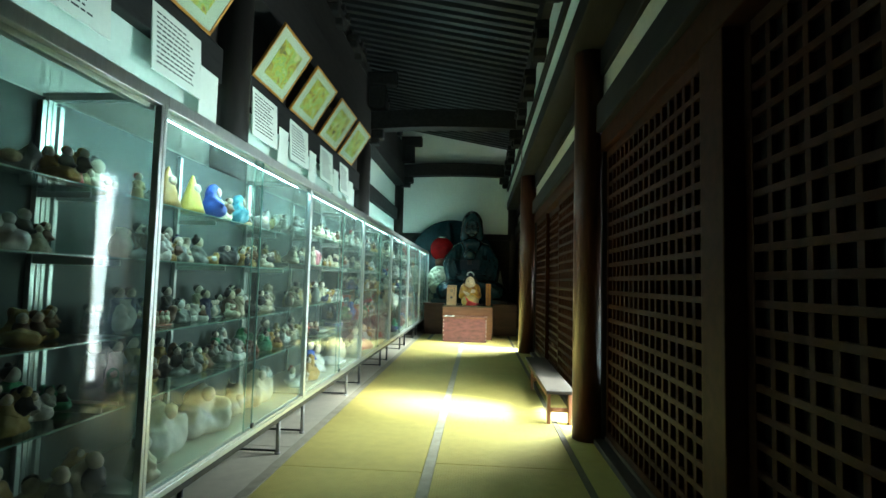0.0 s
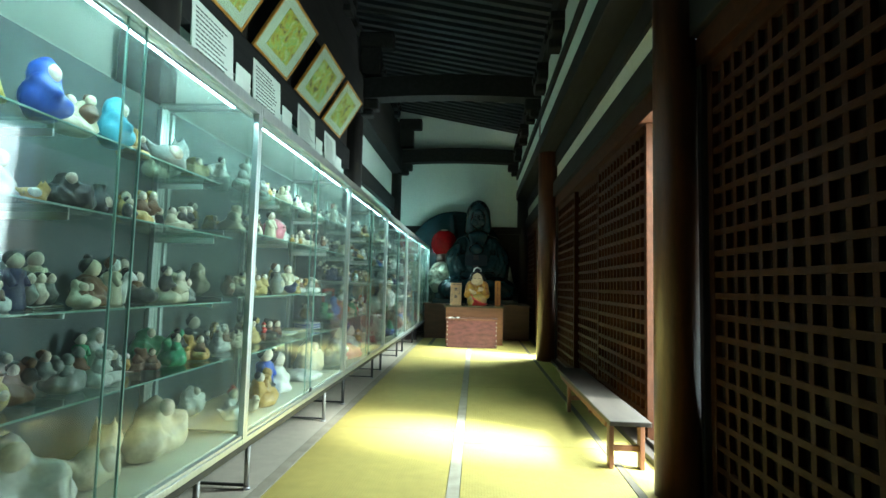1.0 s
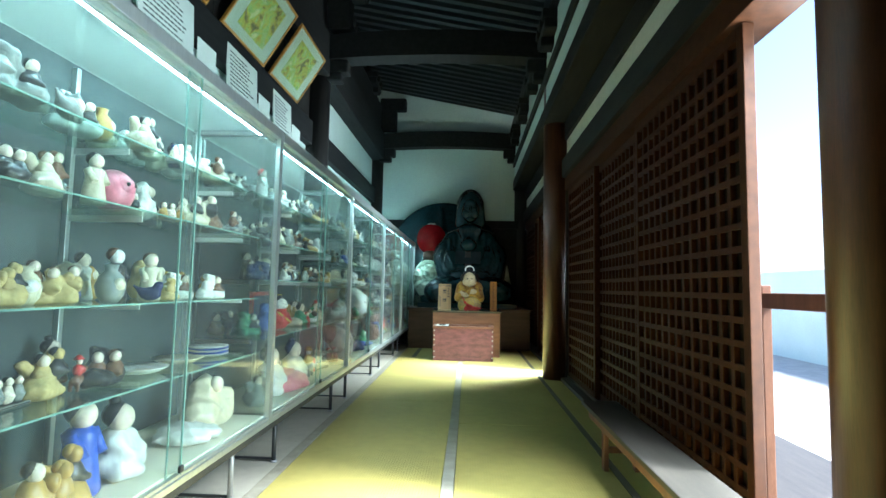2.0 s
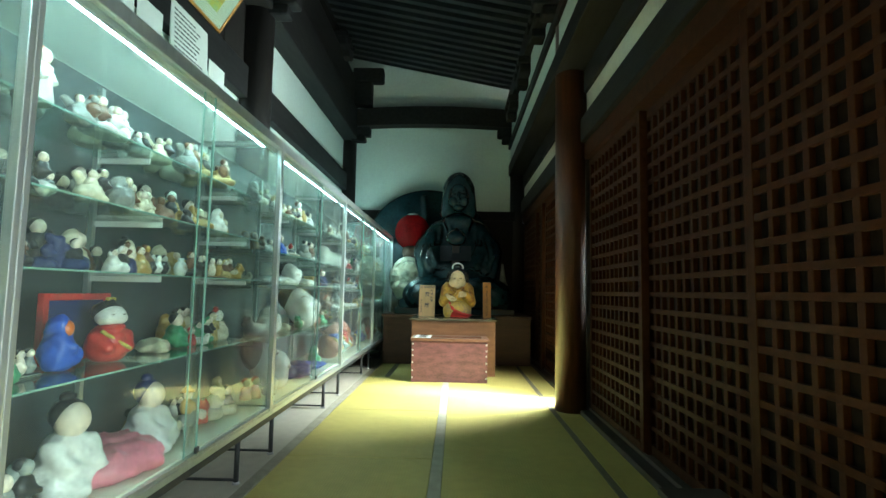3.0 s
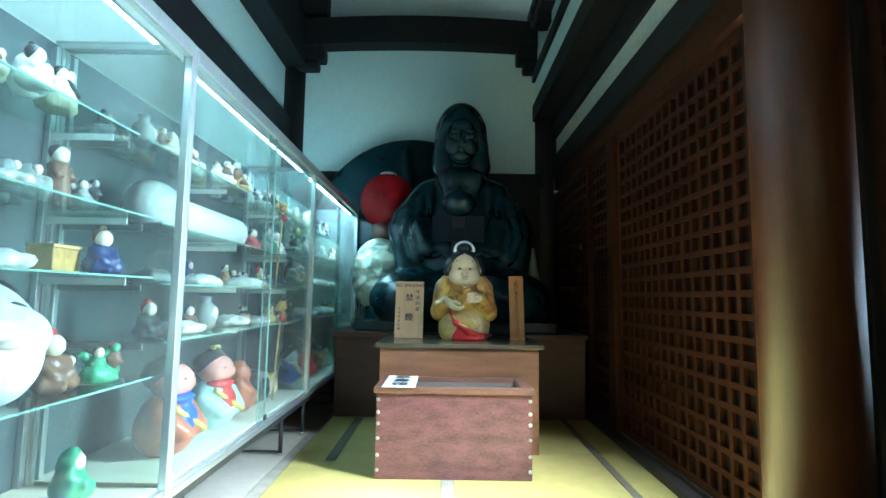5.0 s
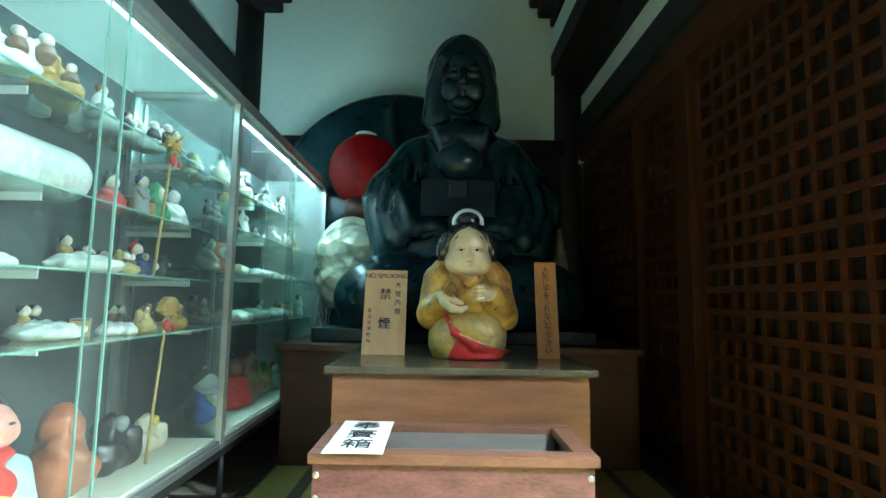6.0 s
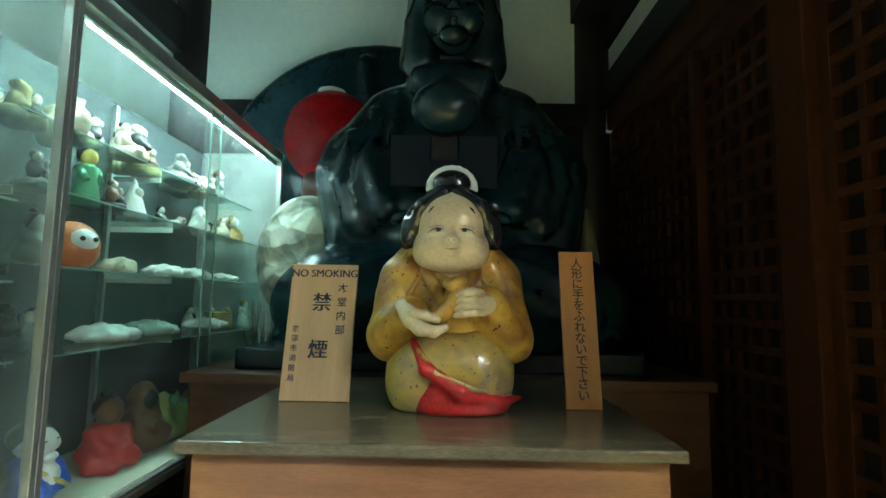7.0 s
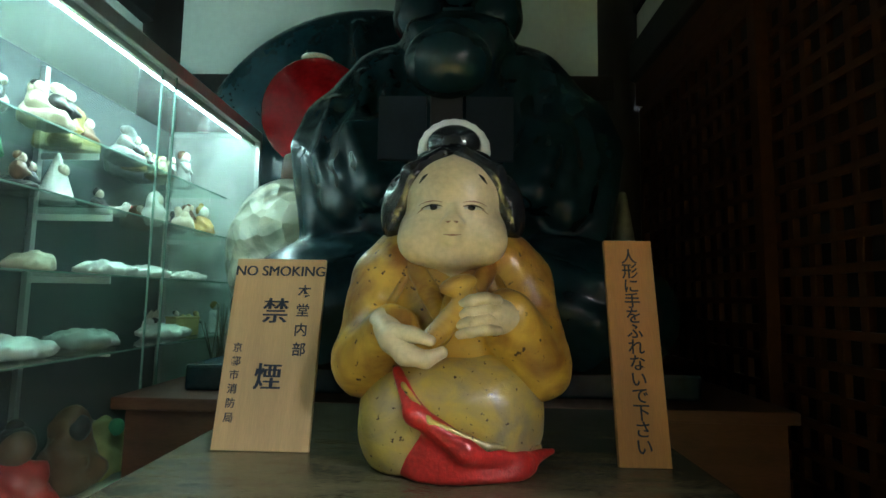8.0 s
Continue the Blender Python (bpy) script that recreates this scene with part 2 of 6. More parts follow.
M_ROBE = glaze("ochre_glazed_robe", (0.66, 0.39, 0.055), (0.27, 0.105, 0.02), 10)
M_SKIRT = glaze("olive_glazed_skirt", (0.62, 0.43, 0.08), (0.36, 0.27, 0.14), 13)
M_SKIN = mat("ivory_clay", (0.66, 0.52, 0.32), 0.30, 0, 9, 0.24, 90, 0.06, coat=0.45)
M_HAIR = mat("black_glaze", (0.018, 0.020, 0.024), 0.2, 0, 10, 0.3, 60, 0.1, coat=0.5)
M_CLOTHR = mat("red_glaze", (0.56, 0.030, 0.025), 0.28, 0, 16, 0.45, 120, 0.3, coat=0.35)
M_BAND = mat("white_glaze", (0.82, 0.83, 0.80), 0.3, 0, 10, 0.05, 40, 0.02)
M_LIP = mat("lip_clay", (0.28, 0.13, 0.08), 0.45, 0, 10, 0.15, 40, 0)
M_EYE = mat("ivory_eye", (0.55, 0.50, 0.40), 0.4, 0, 10, 0.05, 40, 0)
M_FRAME = mat("gilt_frame", (0.42, 0.19, 0.03), 0.35, 0.3, 10, 0.25, 60, 0.08)
M_MOUNT = mat("picture_mount", (0.50, 0.52, 0.40), 0.7, 0, 6, 0.06, 40, 0)
M_BENCH = mat("bench_board", (0.05, 0.042, 0.032), 0.5, 0, 4, 0.3, 40, 0.1, (6, 1, 6))
M_BLEG = mat("bench_leg_wood", (0.20, 0.085, 0.04), 0.5, 0, 4, 0.3, 40, 0.1, (6, 6, 1))
M_GROUND = mat("gravel_court", (0.42, 0.40, 0.36), 0.9, 0, 4, 0.2, 60, 0.3)
M_BOARD = mat("dark_plaque", (0.011, 0.019, 0.026), 0.6, 0, 6, 0.2, 40, 0.03, spec=0.15)
M_PLACARD = mat("placard_card", (0.70, 0.73, 0.66), 0.7, 0, 5, 0.05, 40, 0.02)


def picture_mat():
    m = bpy.data.materials.new("painted_print")
    m.use_nodes = True
    nt = m.node_tree
    p = nt.nodes["Principled BSDF"]
    tc = nt.nodes.new("ShaderNodeTexCoord")
    info = nt.nodes.new("ShaderNodeObjectInfo")
    v = nt.nodes.new("ShaderNodeTexNoise")
    v.noise_dimensions = "4D"
    v.inputs["Scale"].default_value, v.inputs["Detail"].default_value = 9, 3
    v.inputs["Distortion"].default_value = 1.2
    mul = nt.nodes.new("ShaderNodeMath")
    mul.operation = "MULTIPLY"
    mul.inputs[1].default_value = 40
    nt.links.new(info.outputs["Random"], mul.inputs[0])
    nt.links.new(mul.outputs[0], v.inputs["W"])
    nt.links.new(tc.outputs["Object"], v.inputs["Vector"])
    r = nt.nodes.new("ShaderNodeValToRGB")
    e = r.color_ramp.elements
    e[0].position, e[0].color = 0.34, (0.16, 0.13, 0.03, 1)
    e[1].position, e[1].color = 0.66, (0.62, 0.56, 0.25, 1)
    for pos, c in ((0.42, (0.42, 0.30, 0.03, 1)), (0.50, (0.48, 0.46, 0.05, 1)), (0.57, (0.30, 0.42, 0.10, 1))):
        k = e.new(pos)
        k.color = c
    nt.links.new(v.outputs[0], r.inputs[0])
    nt.links.new(r.outputs[0], p.inputs["Base Color"])
    p.inputs["Roughness"].default_value = 0.5
    return m


M_PRINT = picture_mat()


# ---------------------------------------------------------------- builders
def box(bm, x0, x1, y0, y1, z0, z1, bevel=0.0, mi=0):
    r = bmesh.ops.create_cube(bm, size=1.0)
    vs = r["verts"]
    for v in vs:
        v.co = Vector((x0 + (v.co.x + 0.5) * (x1 - x0), y0 + (v.co.y + 0.5) * (y1 - y0), z0 + (v.co.z + 0.5) * (z1 - z0)))
    fs = set(f for v in vs for f in v.link_faces)
    for f in fs:
        f.material_index = mi
    if bevel:
        es = list(set(e for v in vs for e in v.link_edges))
        bmesh.ops.bevel(bm, geom=es, offset=bevel, segments=2, affect="EDGES", profile=0.6)


def cyl(bm, x, y, z0, z1, r0, r1=None, seg=24, mi=0):
    r1 = r0 if r1 is None else r1
    r = bmesh.ops.create_cone(bm, cap_ends=True, segments=seg, radius1=r0, radius2=r1, depth=z1 - z0,
                              matrix=Matrix.Translation((x, y, (z0 + z1) / 2)))
    for f in set(f for v in r["verts"] for f in v.link_faces):
        f.material_index = mi
        f.smooth = len(f.verts) == 4


def rod(bm, a, b, r0, r1=None, seg=10, mi=0):
    a, b = Vector(a), Vector(b)
    d = b - a
    m = Matrix.Translation((a + b) / 2) @ d.to_track_quat("Z", "Y").to_matrix().to_4x4()
    r = bmesh.ops.create_cone(bm, cap_ends=True, segments=seg, radius1=r0, radius2=r0 if r1 is None else r1, depth=d.length, matrix=m)
    for f in set(f for v in r["verts"] for f in v.link_faces):
        f.material_index = mi
        f.smooth = len(f.verts) == 4


def ball(bm, c, r, rot=(0, 0, 0), mi=0, sub=3):
    m = pose(*c, *rot) @ Matrix.Diagonal((*(r if hasattr(r, "__len__") else (r, r, r)), 1))
    q = bmesh.ops.create_icosphere(bm, subdivisions=sub, radius=1.0, matrix=m)
    for f in set(f for v in q["verts"] for f in v.link_faces):
        f.material_index, f.smooth = mi, True


def lathe(bm, profile, c=(0, 0, 0), seg=28, mi=0):
    rings = []
    for r, z in profile:
        rings.append([bm.verts.new((c[0] + r * math.cos(a), c[1] + r * math.sin(a), c[2] + z))
                      for a in (2 * math.pi * k / seg for k in range(seg))])
    for a, b in zip(rings, rings[1:]):
        for k in range(seg):
            f = bm.faces.new((a[k], a[(k + 1) % seg], b[(k + 1) % seg], b[k]))
            f.smooth, f.material_index = True, mi
    for ring, flip in ((rings[0], True), (rings[-1], False)):
        f = bm.faces.new(ring[::-1] if flip else ring)
        f.material_index = mi


def mesh_of(name, bm, mats):
    me = bpy.data.meshes.new(name)
    bm.normal_update()
    bm.to_mesh(me)
    bm.free()
    for m in (mats if hasattr(mats, "__len__") else (mats,)):
        me.materials.append(m)
    return me


def part(name, bm, material, parent, label=""):
    ob = new(name, mesh_of(name, bm, material))
    ob.parent = parent
    return tagged(ob, label)


def piece(name, me, parent, m):
    ob = new(name, me)
    ob.parent = parent
    ob.matrix_basis = m
    return ob


def thing(name, bm, material, label, category, group="", kind="", at=None):
    ob = new(name, mesh_of(name, bm, material))
    if at is not None:
        ob.matrix_basis = at
    return tagged(ob, label, category, group, kind)


def holder(name, label, category, group="", kind="", at=(0, 0, 0)):
    ob = new(name)
    ob.empty_display_size = 0.05
    ob.matrix_basis = Matrix.Translation(at)
    return tagged(ob, label, category, group, kind)


def slab(x0, x1, y0, y1, z0, z1, bevel=0.0):
    bm = bmesh.new()
    box(bm, x0, x1, y0, y1, z0, z1, bevel)
    return bm


# ---- smooth carved shapes: a field of blended ellipsoids and limbs, meshed on a grid
def field(prims, k, x, y, z):
    d = None
    for pr in prims:
        if pr[0] == "e":
            _, c, r, rot = pr
            R = np.array(Euler([radians(a) for a in rot]).to_matrix())
            q = [(x - c[0]), (y - c[1]), (z - c[2])]
            q = [R[0][i] * q[0] + R[1][i] * q[1] + R[2][i] * q[2] for i in range(3)]
            k0 = np.sqrt(sum((q[i] / r[i]) ** 2 for i in range(3)))
            k1 = np.sqrt(sum((q[i] / r[i] ** 2) ** 2 for i in range(3))) + 1e-9
            s = k0 * (k0 - 1) / k1
        else:
            _, a, b, ra, rb = pr
            ab = np.array(b, float) - np.array(a, float)
            t = ((x - a[0]) * ab[0] + (y - a[1]) * ab[1] + (z - a[2]) * ab[2]) / (ab @ ab)
            t = np.clip(t, 0, 1)
            s = np.sqrt((x - a[0] - t * ab[0]) ** 2 + (y - a[1] - t * ab[1]) ** 2 + (z - a[2] - t * ab[2]) ** 2) - (ra + (rb - ra) * t)
        if d is None:
            d = s
        else:
            h = np.clip(0.5 + 0.5 * (d - s) / k, 0, 1)
            d = d * (1 - h) + s * h - k * h * (1 - h)
    return d


def carve(bm, prims, step, k=0.02, mi=0, lo=None, hi=None, cut=None, rough=0.0, fq=1.0):
    """Adds the blended surface of prims to bm, by surface nets. cut: nothing below this height."""
    pts = []
    for pr in prims:
        if pr[0] == "e":
            m = max(pr[2])
            pts += [[c - m for c in pr[1]], [c + m for c in pr[1]]]
        else:
            m = max(pr[3], pr[4])
            pts += [[c - m for c in pr[1]], [c + m for c in pr[1]], [c - m for c in pr[2]], [c + m for c in pr[2]]]
    pts = np.array(pts)
    a, b = pts.min(0) - 3 * step, pts.max(0) + 3 * step
    if cut is not None:
        a[2] = max(a[2], cut - 3 * step)
    n = np.ceil((b - a) / step).astype(int) + 1
    X, Y, Z = np.meshgrid(*[a[i] + step * np.arange(n[i]) for i in range(3)], indexing="ij")
    D = field(prims, k, X, Y, Z)
    if rough:
        U, V, T = X * fq, Y * fq, Z * fq
        D = D + rough * (np.sin(U * 31 + T * 12) * np.sin(V * 27 + T * 19) + 0.5 * np.sin(U * 71 - T * 55) * np.sin(V * 63 + T * 40))
    if cut is not None:
        D = np.maximum(D, cut - Z)
    S = D < 0
    c = np.zeros(tuple(n - 1), int)
    P, W = np.zeros((*(n - 1), 3)), np.zeros(tuple(n - 1))
    corner = [(i, j, l) for i in (0, 1) for j in (0, 1) for l in (0, 1)]
    sl = lambda A, o: A[o[0]:o[0] + n[0] - 1, o[1]:o[1] + n[1] - 1, o[2]:o[2] + n[2] - 1]
    for u in corner:
        for ax in range(3):
            if u[ax] == 0:
                w = tuple(u[i] + (i == ax) for i in range(3))
                du, dw = sl(D, u), sl(D, w)
                x = sl(S, u) != sl(S, w)
                t = np.where(x, du / np.where(x, du - dw, 1), 0)
                for i in range(3):
                    P[..., i] += np.where(x, u[i] + (t if i == ax else 0), 0)
                W += x
    act = W > 0
    idx = -np.ones(act.shape, int)
    idx[act] = np.arange(act.sum())
    base = np.stack(np.nonzero(act), -1)
    co = a + step * (base + P[act] / W[act][:, None])
    verts = [bm.verts.new(v) for v in co]
    for ax in range(3):
        o1, o2 = [(1, 2), (2, 0), (0, 1)][ax]
        e = np.zeros(3, int)
        e[ax] = 1
        A = S[tuple(slice(1, n[i] - 1) for i in range(3))]
        B = S[tuple(slice(1 + e[i], n[i] - 1 + e[i]) for i in range(3))]
        for q in np.argwhere(A != B):
            q = q + 1
            c0 = [q.copy() for _ in range(4)]
            c0[1][o1] -= 1
            c0[2][o1] -= 1
            c0[2][o2] -= 1
            c0[3][o2] -= 1
            ids = [idx[tuple(v)] for v in c0] if all((v < n - 1).all() for v in c0) else [-1]
            if min(ids) < 0:
                continue
            if not S[tuple(q)]:
                ids = ids[::-1]
            f = bm.faces.new([verts[i] for i in ids])
            f.smooth, f.material_index = True, mi


# ---------------------------------------------------------------- structure
XR, XL, YN, YS = 1.35, -1.95, 12.55, -3.2      # lattice plane, plaster plane, end wall, wall behind
PILLARS = (-1.4, 3.52, 8.36, 12.62)

thing("ground", slab(1.5, 600, -600, 600, -0.95, -0.7), M_GROUND, "pale gravel court outside the hall", "ground", kind="structure")
# added wall, only a pale backdrop for the view through the doorways
thing("backdrop_wall", slab(9.0, 9.3, -14, 26, -0.7, 1.7), M_PLAS, "pale plaster backdrop wall added across the court", "wall", kind="structure")
thing("floor", slab(-2.2, 1.3, YS, 12.8, -0.2, -0.03), M_SILL, "dark boards under the mats", "floor", kind="structure")
thing("veranda", slab(1.5, 2.6, YS, 13.5, -0.25, -0.08), M_SILL, "weathered board veranda outside the doors", "veranda", kind="structure")

# mats: one object each, edged with cloth
mats_floor = holder("matting", "olive woven rush mats laid in two rows", "floor mat", kind="structure")


def rush_mat(x0, x1, y0, y1, m=None):
    bm = bmesh.new()
    box(bm, x0 + 0.002, x1 - 0.002, y0 + 0.003, y1 - 0.003, -0.03, 0.0, 0.003)
    return part("mat", bm, m or M_TAT, mats_floor)


for y0, y1 in ((-3.1, -1.1), (-1.1, 0.8), (0.8, 2.65), (2.65, 4.52), (4.52, 6.94), (6.94, 8.2), (8.2, 10.1), (10.1, 12.5)):
    rush_mat(-0.94, -0.034, y0, y1)
for y0, y1 in ((-3.1, -1.0), (-1.0, 0.9), (0.9, 2.82), (2.82, 4.26), (4.26, 6.2), (6.2, 8.1), (8.1, 10.1), (10.1, 12.5)):
    rush_mat(0.034, 0.955, y0, y1)
for y0, y1 in ((-3.1, 0.4), (0.4, 3.0), (3.0, 5.6), (5.6, 8.2), (8.2, 10.6), (10.6, 12.5)):
    rush_mat(-2.1, -1.01, y0, y1, M_TATP)
    rush_mat(1.0, 1.19, y0, y1)
for x0, x1, m in ((-0.034, 0.034, M_HERIP), (-1.01, -0.94, M_HERIP), (0.955, 1.0, M_HERI)):
    bm = bmesh.new()
    box(bm, x0 + 0.001, x1 - 0.001, -3.1, 12.5, -0.03, 0.001, 0.002)
    part("border", bm, m, mats_floor)
for x0, x1, y0, y1 in ((-0.745, -0.68, 9.9, 11.0),):
    bm = bmesh.new()
    box(bm, x0, x1, y0, y1, -0.001, 0.004, 0.001)
    part("border", bm, M_HERI, mats_floor, "dark cloth strip across the mats")

# sill under the doors
bm = bmesh.new()
box(bm, 1.19, 1.5, YS, 12.5, -0.12, 0.035, 0.008)
box(bm, 1.27, 1.29, YS, 12.5, 0.035, 0.06, 0.003)
box(bm, 1.35, 1.37, YS, 12.5, 0.035, 0.06, 0.003)
thing("door_sill", bm, M_SILL, "worn grooved wooden sill under the lattice doors", "sill", kind="structure")

# pillars
def pillar(x, y, r, top, m):
    bm = bmesh.new()
    cyl(bm, x, y, -0.05, top, r, r * 0.97, 40)
    return bm


for i, y in enumerate(PILLARS):
    # the last pillar, at the end wall, takes the near-black post colour
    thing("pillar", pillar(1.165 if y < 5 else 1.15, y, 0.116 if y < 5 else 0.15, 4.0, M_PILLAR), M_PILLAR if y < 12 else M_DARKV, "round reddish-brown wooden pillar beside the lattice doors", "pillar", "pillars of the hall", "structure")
    thing("pillar", pillar(-1.86, y, 0.16, 4.6, M_DARKV), M_DARKV, "round blackened wooden pillar behind the cabinets", "pillar", "pillars of the hall", "structure")

# right wall above the doors: head rail, tie beam, plaster band, great beam, upper plaster, wall plate
bm = bmesh.new()
box(bm, 1.24, 1.46, YS, 12.5, 2.25, 2.40, 0.006)
thing("door_head_rail", bm, M_LATT, "brown grooved head rail over the lattice doors", "rail", kind="structure")
bm = bmesh.new()
for y0, y1 in zip((YS, *PILLARS), (*PILLARS, 12.6)):
    box(bm, 1.20, 1.5, y0 + 0.08, y1 - 0.08, 2.403, 2.62, 0.01)
thing("tie_beam", bm, M_DARK, "blackened tie beam over the doors", "beam", kind="structure")
thing("wall_east", slab(1.27, 1.5, YS, 12.6, 2.62, 2.875), M_PLASW, "warm plaster band between two beams", "wall", kind="structure")
bm = bmesh.new()
box(bm, 0.99, 1.5, YS, 12.55, 3.08, 3.28, 0.012)
box(bm, 1.235, 1.5, YS, 12.55, 2.875, 3.079, 0.006)
thing("great_beam", bm, M_DARK, "blackened great beam along the outer wall", "beam", kind="structure")
thing("wall_east_upper", slab(1.02, 1.5, YS, 12.6, 3.28, 4.3), M_PLAS, "pale plaster band with bracket blocks under the rafters", "wall", kind="structure")
bm = bmesh.new()
box(bm, 0.985, 1.5, YS, 12.55, 3.56, 3.68, 0.01)
box(bm, 0.93, 1.5, YS, 12.55, 4.12, 4.40, 0.012)
thing("wall_plate", bm, M_DARK, "blackened wall plate carrying the rafters", "beam", kind="structure")


def bracket(x, y, z, s):
    """Bearing block with a boat-shaped arm along the wall."""
    bm = bmesh.new()
    box(bm, x - 0.11, x + 0.07, y - 0.30, y + 0.30, z + 0.10, z + 0.22, 0.03)
    for dy in (-0.24, 0, 0.24):
        box(bm, x - 0.13, x + 0.07, y + dy - 0.065, y + dy + 0.065, z + 0.225, z + 0.32, 0.015)
    box(bm, x - 0.12, x + 0.07, y - 0.10, y + 0.10, z, z + 0.10, 0.02)
    return bm


me = None
for y in (-2.2, -0.6, 1.0, 2.4, 3.9, 5.2, 6.5, 7.8, 9.1, 10.4, 11.7):
    if me is None:
        me = mesh_of("bracket", bracket(0, 0, 0, 1), M_DARK)
    ob = new("bracket", me)
    ob.matrix_basis = pose(0.99, y, 3.80)
    tagged(ob, "blackened bracket block with three bearing blocks", "bracket", "brackets on the outer wall", "structure")

# left wall: lower plaster, rails, panels, beams
thing("wall_west", slab(XL - 0.2, XL, YS, 12.7, -0.1, 5.5), M_PLAS, "pale plaster wall behind the display cabinets", "wall", kind="structure")
bm = bmesh.new()
box(bm, XL, XL + 0.09, YS, 12.5, 2.78, 3.08, 0.008)
box(bm, XL, XL + 0.06, YS, 12.5, 1.35, 1.5, 0.008)
box(bm, XL, XL + 0.26, YS, 12.5, 3.68, 4.22, 0.015)
box(bm, XL, XL + 0.19, YS, 12.5, 4.225, 4.82, 0.015)
box(bm, XL, XL + 0.10, YS, 12.5, 5.14, 5.3, 0.01)
thing("tie_beam", bm, M_DARK, "blackened beams along the inner wall", "beam", kind="structure")
# boarded panels behind the pictures
bm = bmesh.new()
for y0, y1 in ((YS, 3.45), (3.6, 8.3)):
    n = int((y1 - y0) / 0.24)
    for k in range(n):
        w = (y1 - y0) / n
        box(bm, XL, XL + 0.035 + 0.004 * (k % 2), y0 + k * w + 0.002, y0 + (k + 1) * w - 0.002, 3.08, 3.68, 0.003)
thing("wall_boards", bm, M_DARKV, "blackened upright boards behind the framed pictures", "wall panel", kind="structure")
for y in (-2.0, 0.2, 2.1, 4.3, 6.2, 7.3, 9.6, 11.5):
    ob = new("bracket", me)
    ob.matrix_basis = pose(-1.78, y, 4.82 - 0.10, 0, 0, 180)
    tagged(ob, "blackened bracket block with three bearing blocks", "bracket", "brackets on the inner wall", "structure")

# end wall: plaster, rails, dado
thing("wall_north", slab(-2.2, 1.5, YN, YN + 0.2, -0.1, 5.6), M_PLAS, "pale plaster end wall behind the big statue", "wall", kind="structure")
bm = bmesh.new()
box(bm, -1.75, 1.1, YN - 0.07, YN, 2.28, 2.44, 0.008)
box(bm, -1.75, 1.1, YN - 0.05, YN, -0.1, 2.277)
thing("end_wall_rail", bm, M_DARK, "blackened rail and boards along the end wall", "rail", kind="structure")
thing("wall_south", slab(-2.2, 1.5, YS - 0.2, YS, -0.1, 5.6), M_PLAS, "plain plaster wall closing the hall", "wall", kind="structure")


def rainbow_beam(y, name="cross_beam"):
    """Gently arched beam across the aisle, with bracket arms at its ends."""
    bm = bmesh.new()
    n = 24
    prof = []
    for k in range(n + 1):
        x = -1.8 + 2.9 * k / n
        u = (x + 0.35) / 1.45
        prof.append((x, 3.945 - 0.055 * u * u, 4.27 - 0.07 * u * u))
    rows = [[bm.verts.new((x, y + dy, z)) for x, z in ((p[0], p[1]), (p[0], p[2]))] for dy in (-0.13, 0.13) for p in prof]
    a, b = rows[:n + 1], rows[n + 1:]
    for k in range(n):
        bm.faces.new((a[k][0], a[k + 1][0], a[k + 1][1], a[k][1]))
        bm.faces.new((b[k + 1][0], b[k][0], b[k][1], b[k + 1][1]))
        bm.faces.new((a[k][1], a[k + 1][1], b[k + 1][1], b[k][1]))
        bm.faces.new((a[k + 1][0], a[k][0], b[k][0], b[k + 1][0]))
    # bracket arms, rounded steps
    for sx, x0 in ((-1, 1.12), (1, -1.8)):
        for w, z0, z1 in ((0.34, 3.74, 3.91), (0.26, 3.64, 3.745)):
            e = x0 + sx * w
            box(bm, min(x0, e), max(x0, e), y - 0.09, y + 0.09, z0, z1, 0.035)
    # upper struts on the beam at the inner end
    box(bm, -1.8, -1.25, y - 0.1, y + 0.1, 4.72, 4.98, 0.04)
    box(bm, -1.8, -1.45, y - 0.1, y + 0.1, 4.3, 4.72, 0.02)
    return thing(name, bm, M_DARK, "blackened arched cross beam with bracket ends", "beam", "cross beams", "structure")


for y in (-1.4, 3.52, 8.36, 12.47):
    rainbow_beam(y)

# ceiling: sloping boards with close-set rafters, one mesh
def roof_z(x):
    return 4.62 - 0.2 * (x - 1.19)


bm = bmesh.new()
vs = [bm.verts.new((x, y, roof_z(x) + dz)) for dz in (0.12, 0.16) for x, y in ((-2.2, YS - 0.2), (2.3, YS - 0.2), (2.3, 13.2), (-2.2, 13.2))]
for q in ((0, 3, 2, 1), (4, 5, 6, 7), (0, 1, 5, 4), (1, 2, 6, 5), (2, 3, 7, 6), (3, 0, 4, 7)):
    bm.faces.new([vs[i] for i in q])
y = YS
while y < 13.1:
    z0, z1 = roof_z(-2.2), roof_z(2.3)
    j = random.uniform(-0.006, 0.006)
    for x0, x1 in ((-2.2, 2.3),):
        a = [bm.verts.new((x, y + dy + j, z + dz)) for dz in (0.0, 0.125) for x, z, dy in ((x0, z0, -0.045), (x1, z1, -0.045), (x1, z1, 0.045), (x0, z0, 0.045))]
        for q in ((0, 3, 2, 1), (0, 1, 5, 4), (1, 2, 6, 5), (2, 3, 7, 6), (3, 0, 4, 7)):
            bm.faces.new([a[i] for i in q])
    y += 0.205
thing("ceiling", bm, M_RAFT, "dark sloping ceiling of close-set rafters", "ceiling", kind="structure")

# ---------------------------------------------------------------- lattice doors
CELL, BAR = 0.103, 0.03


def bar_mesh(name, sx, sy, sz):
    bm = bmesh.new()
    box(bm, -sx / 2, sx / 2, -sy / 2, sy / 2, -sz / 2, sz / 2, 0.0035)
    return mesh_of(name, bm, M_LATT)


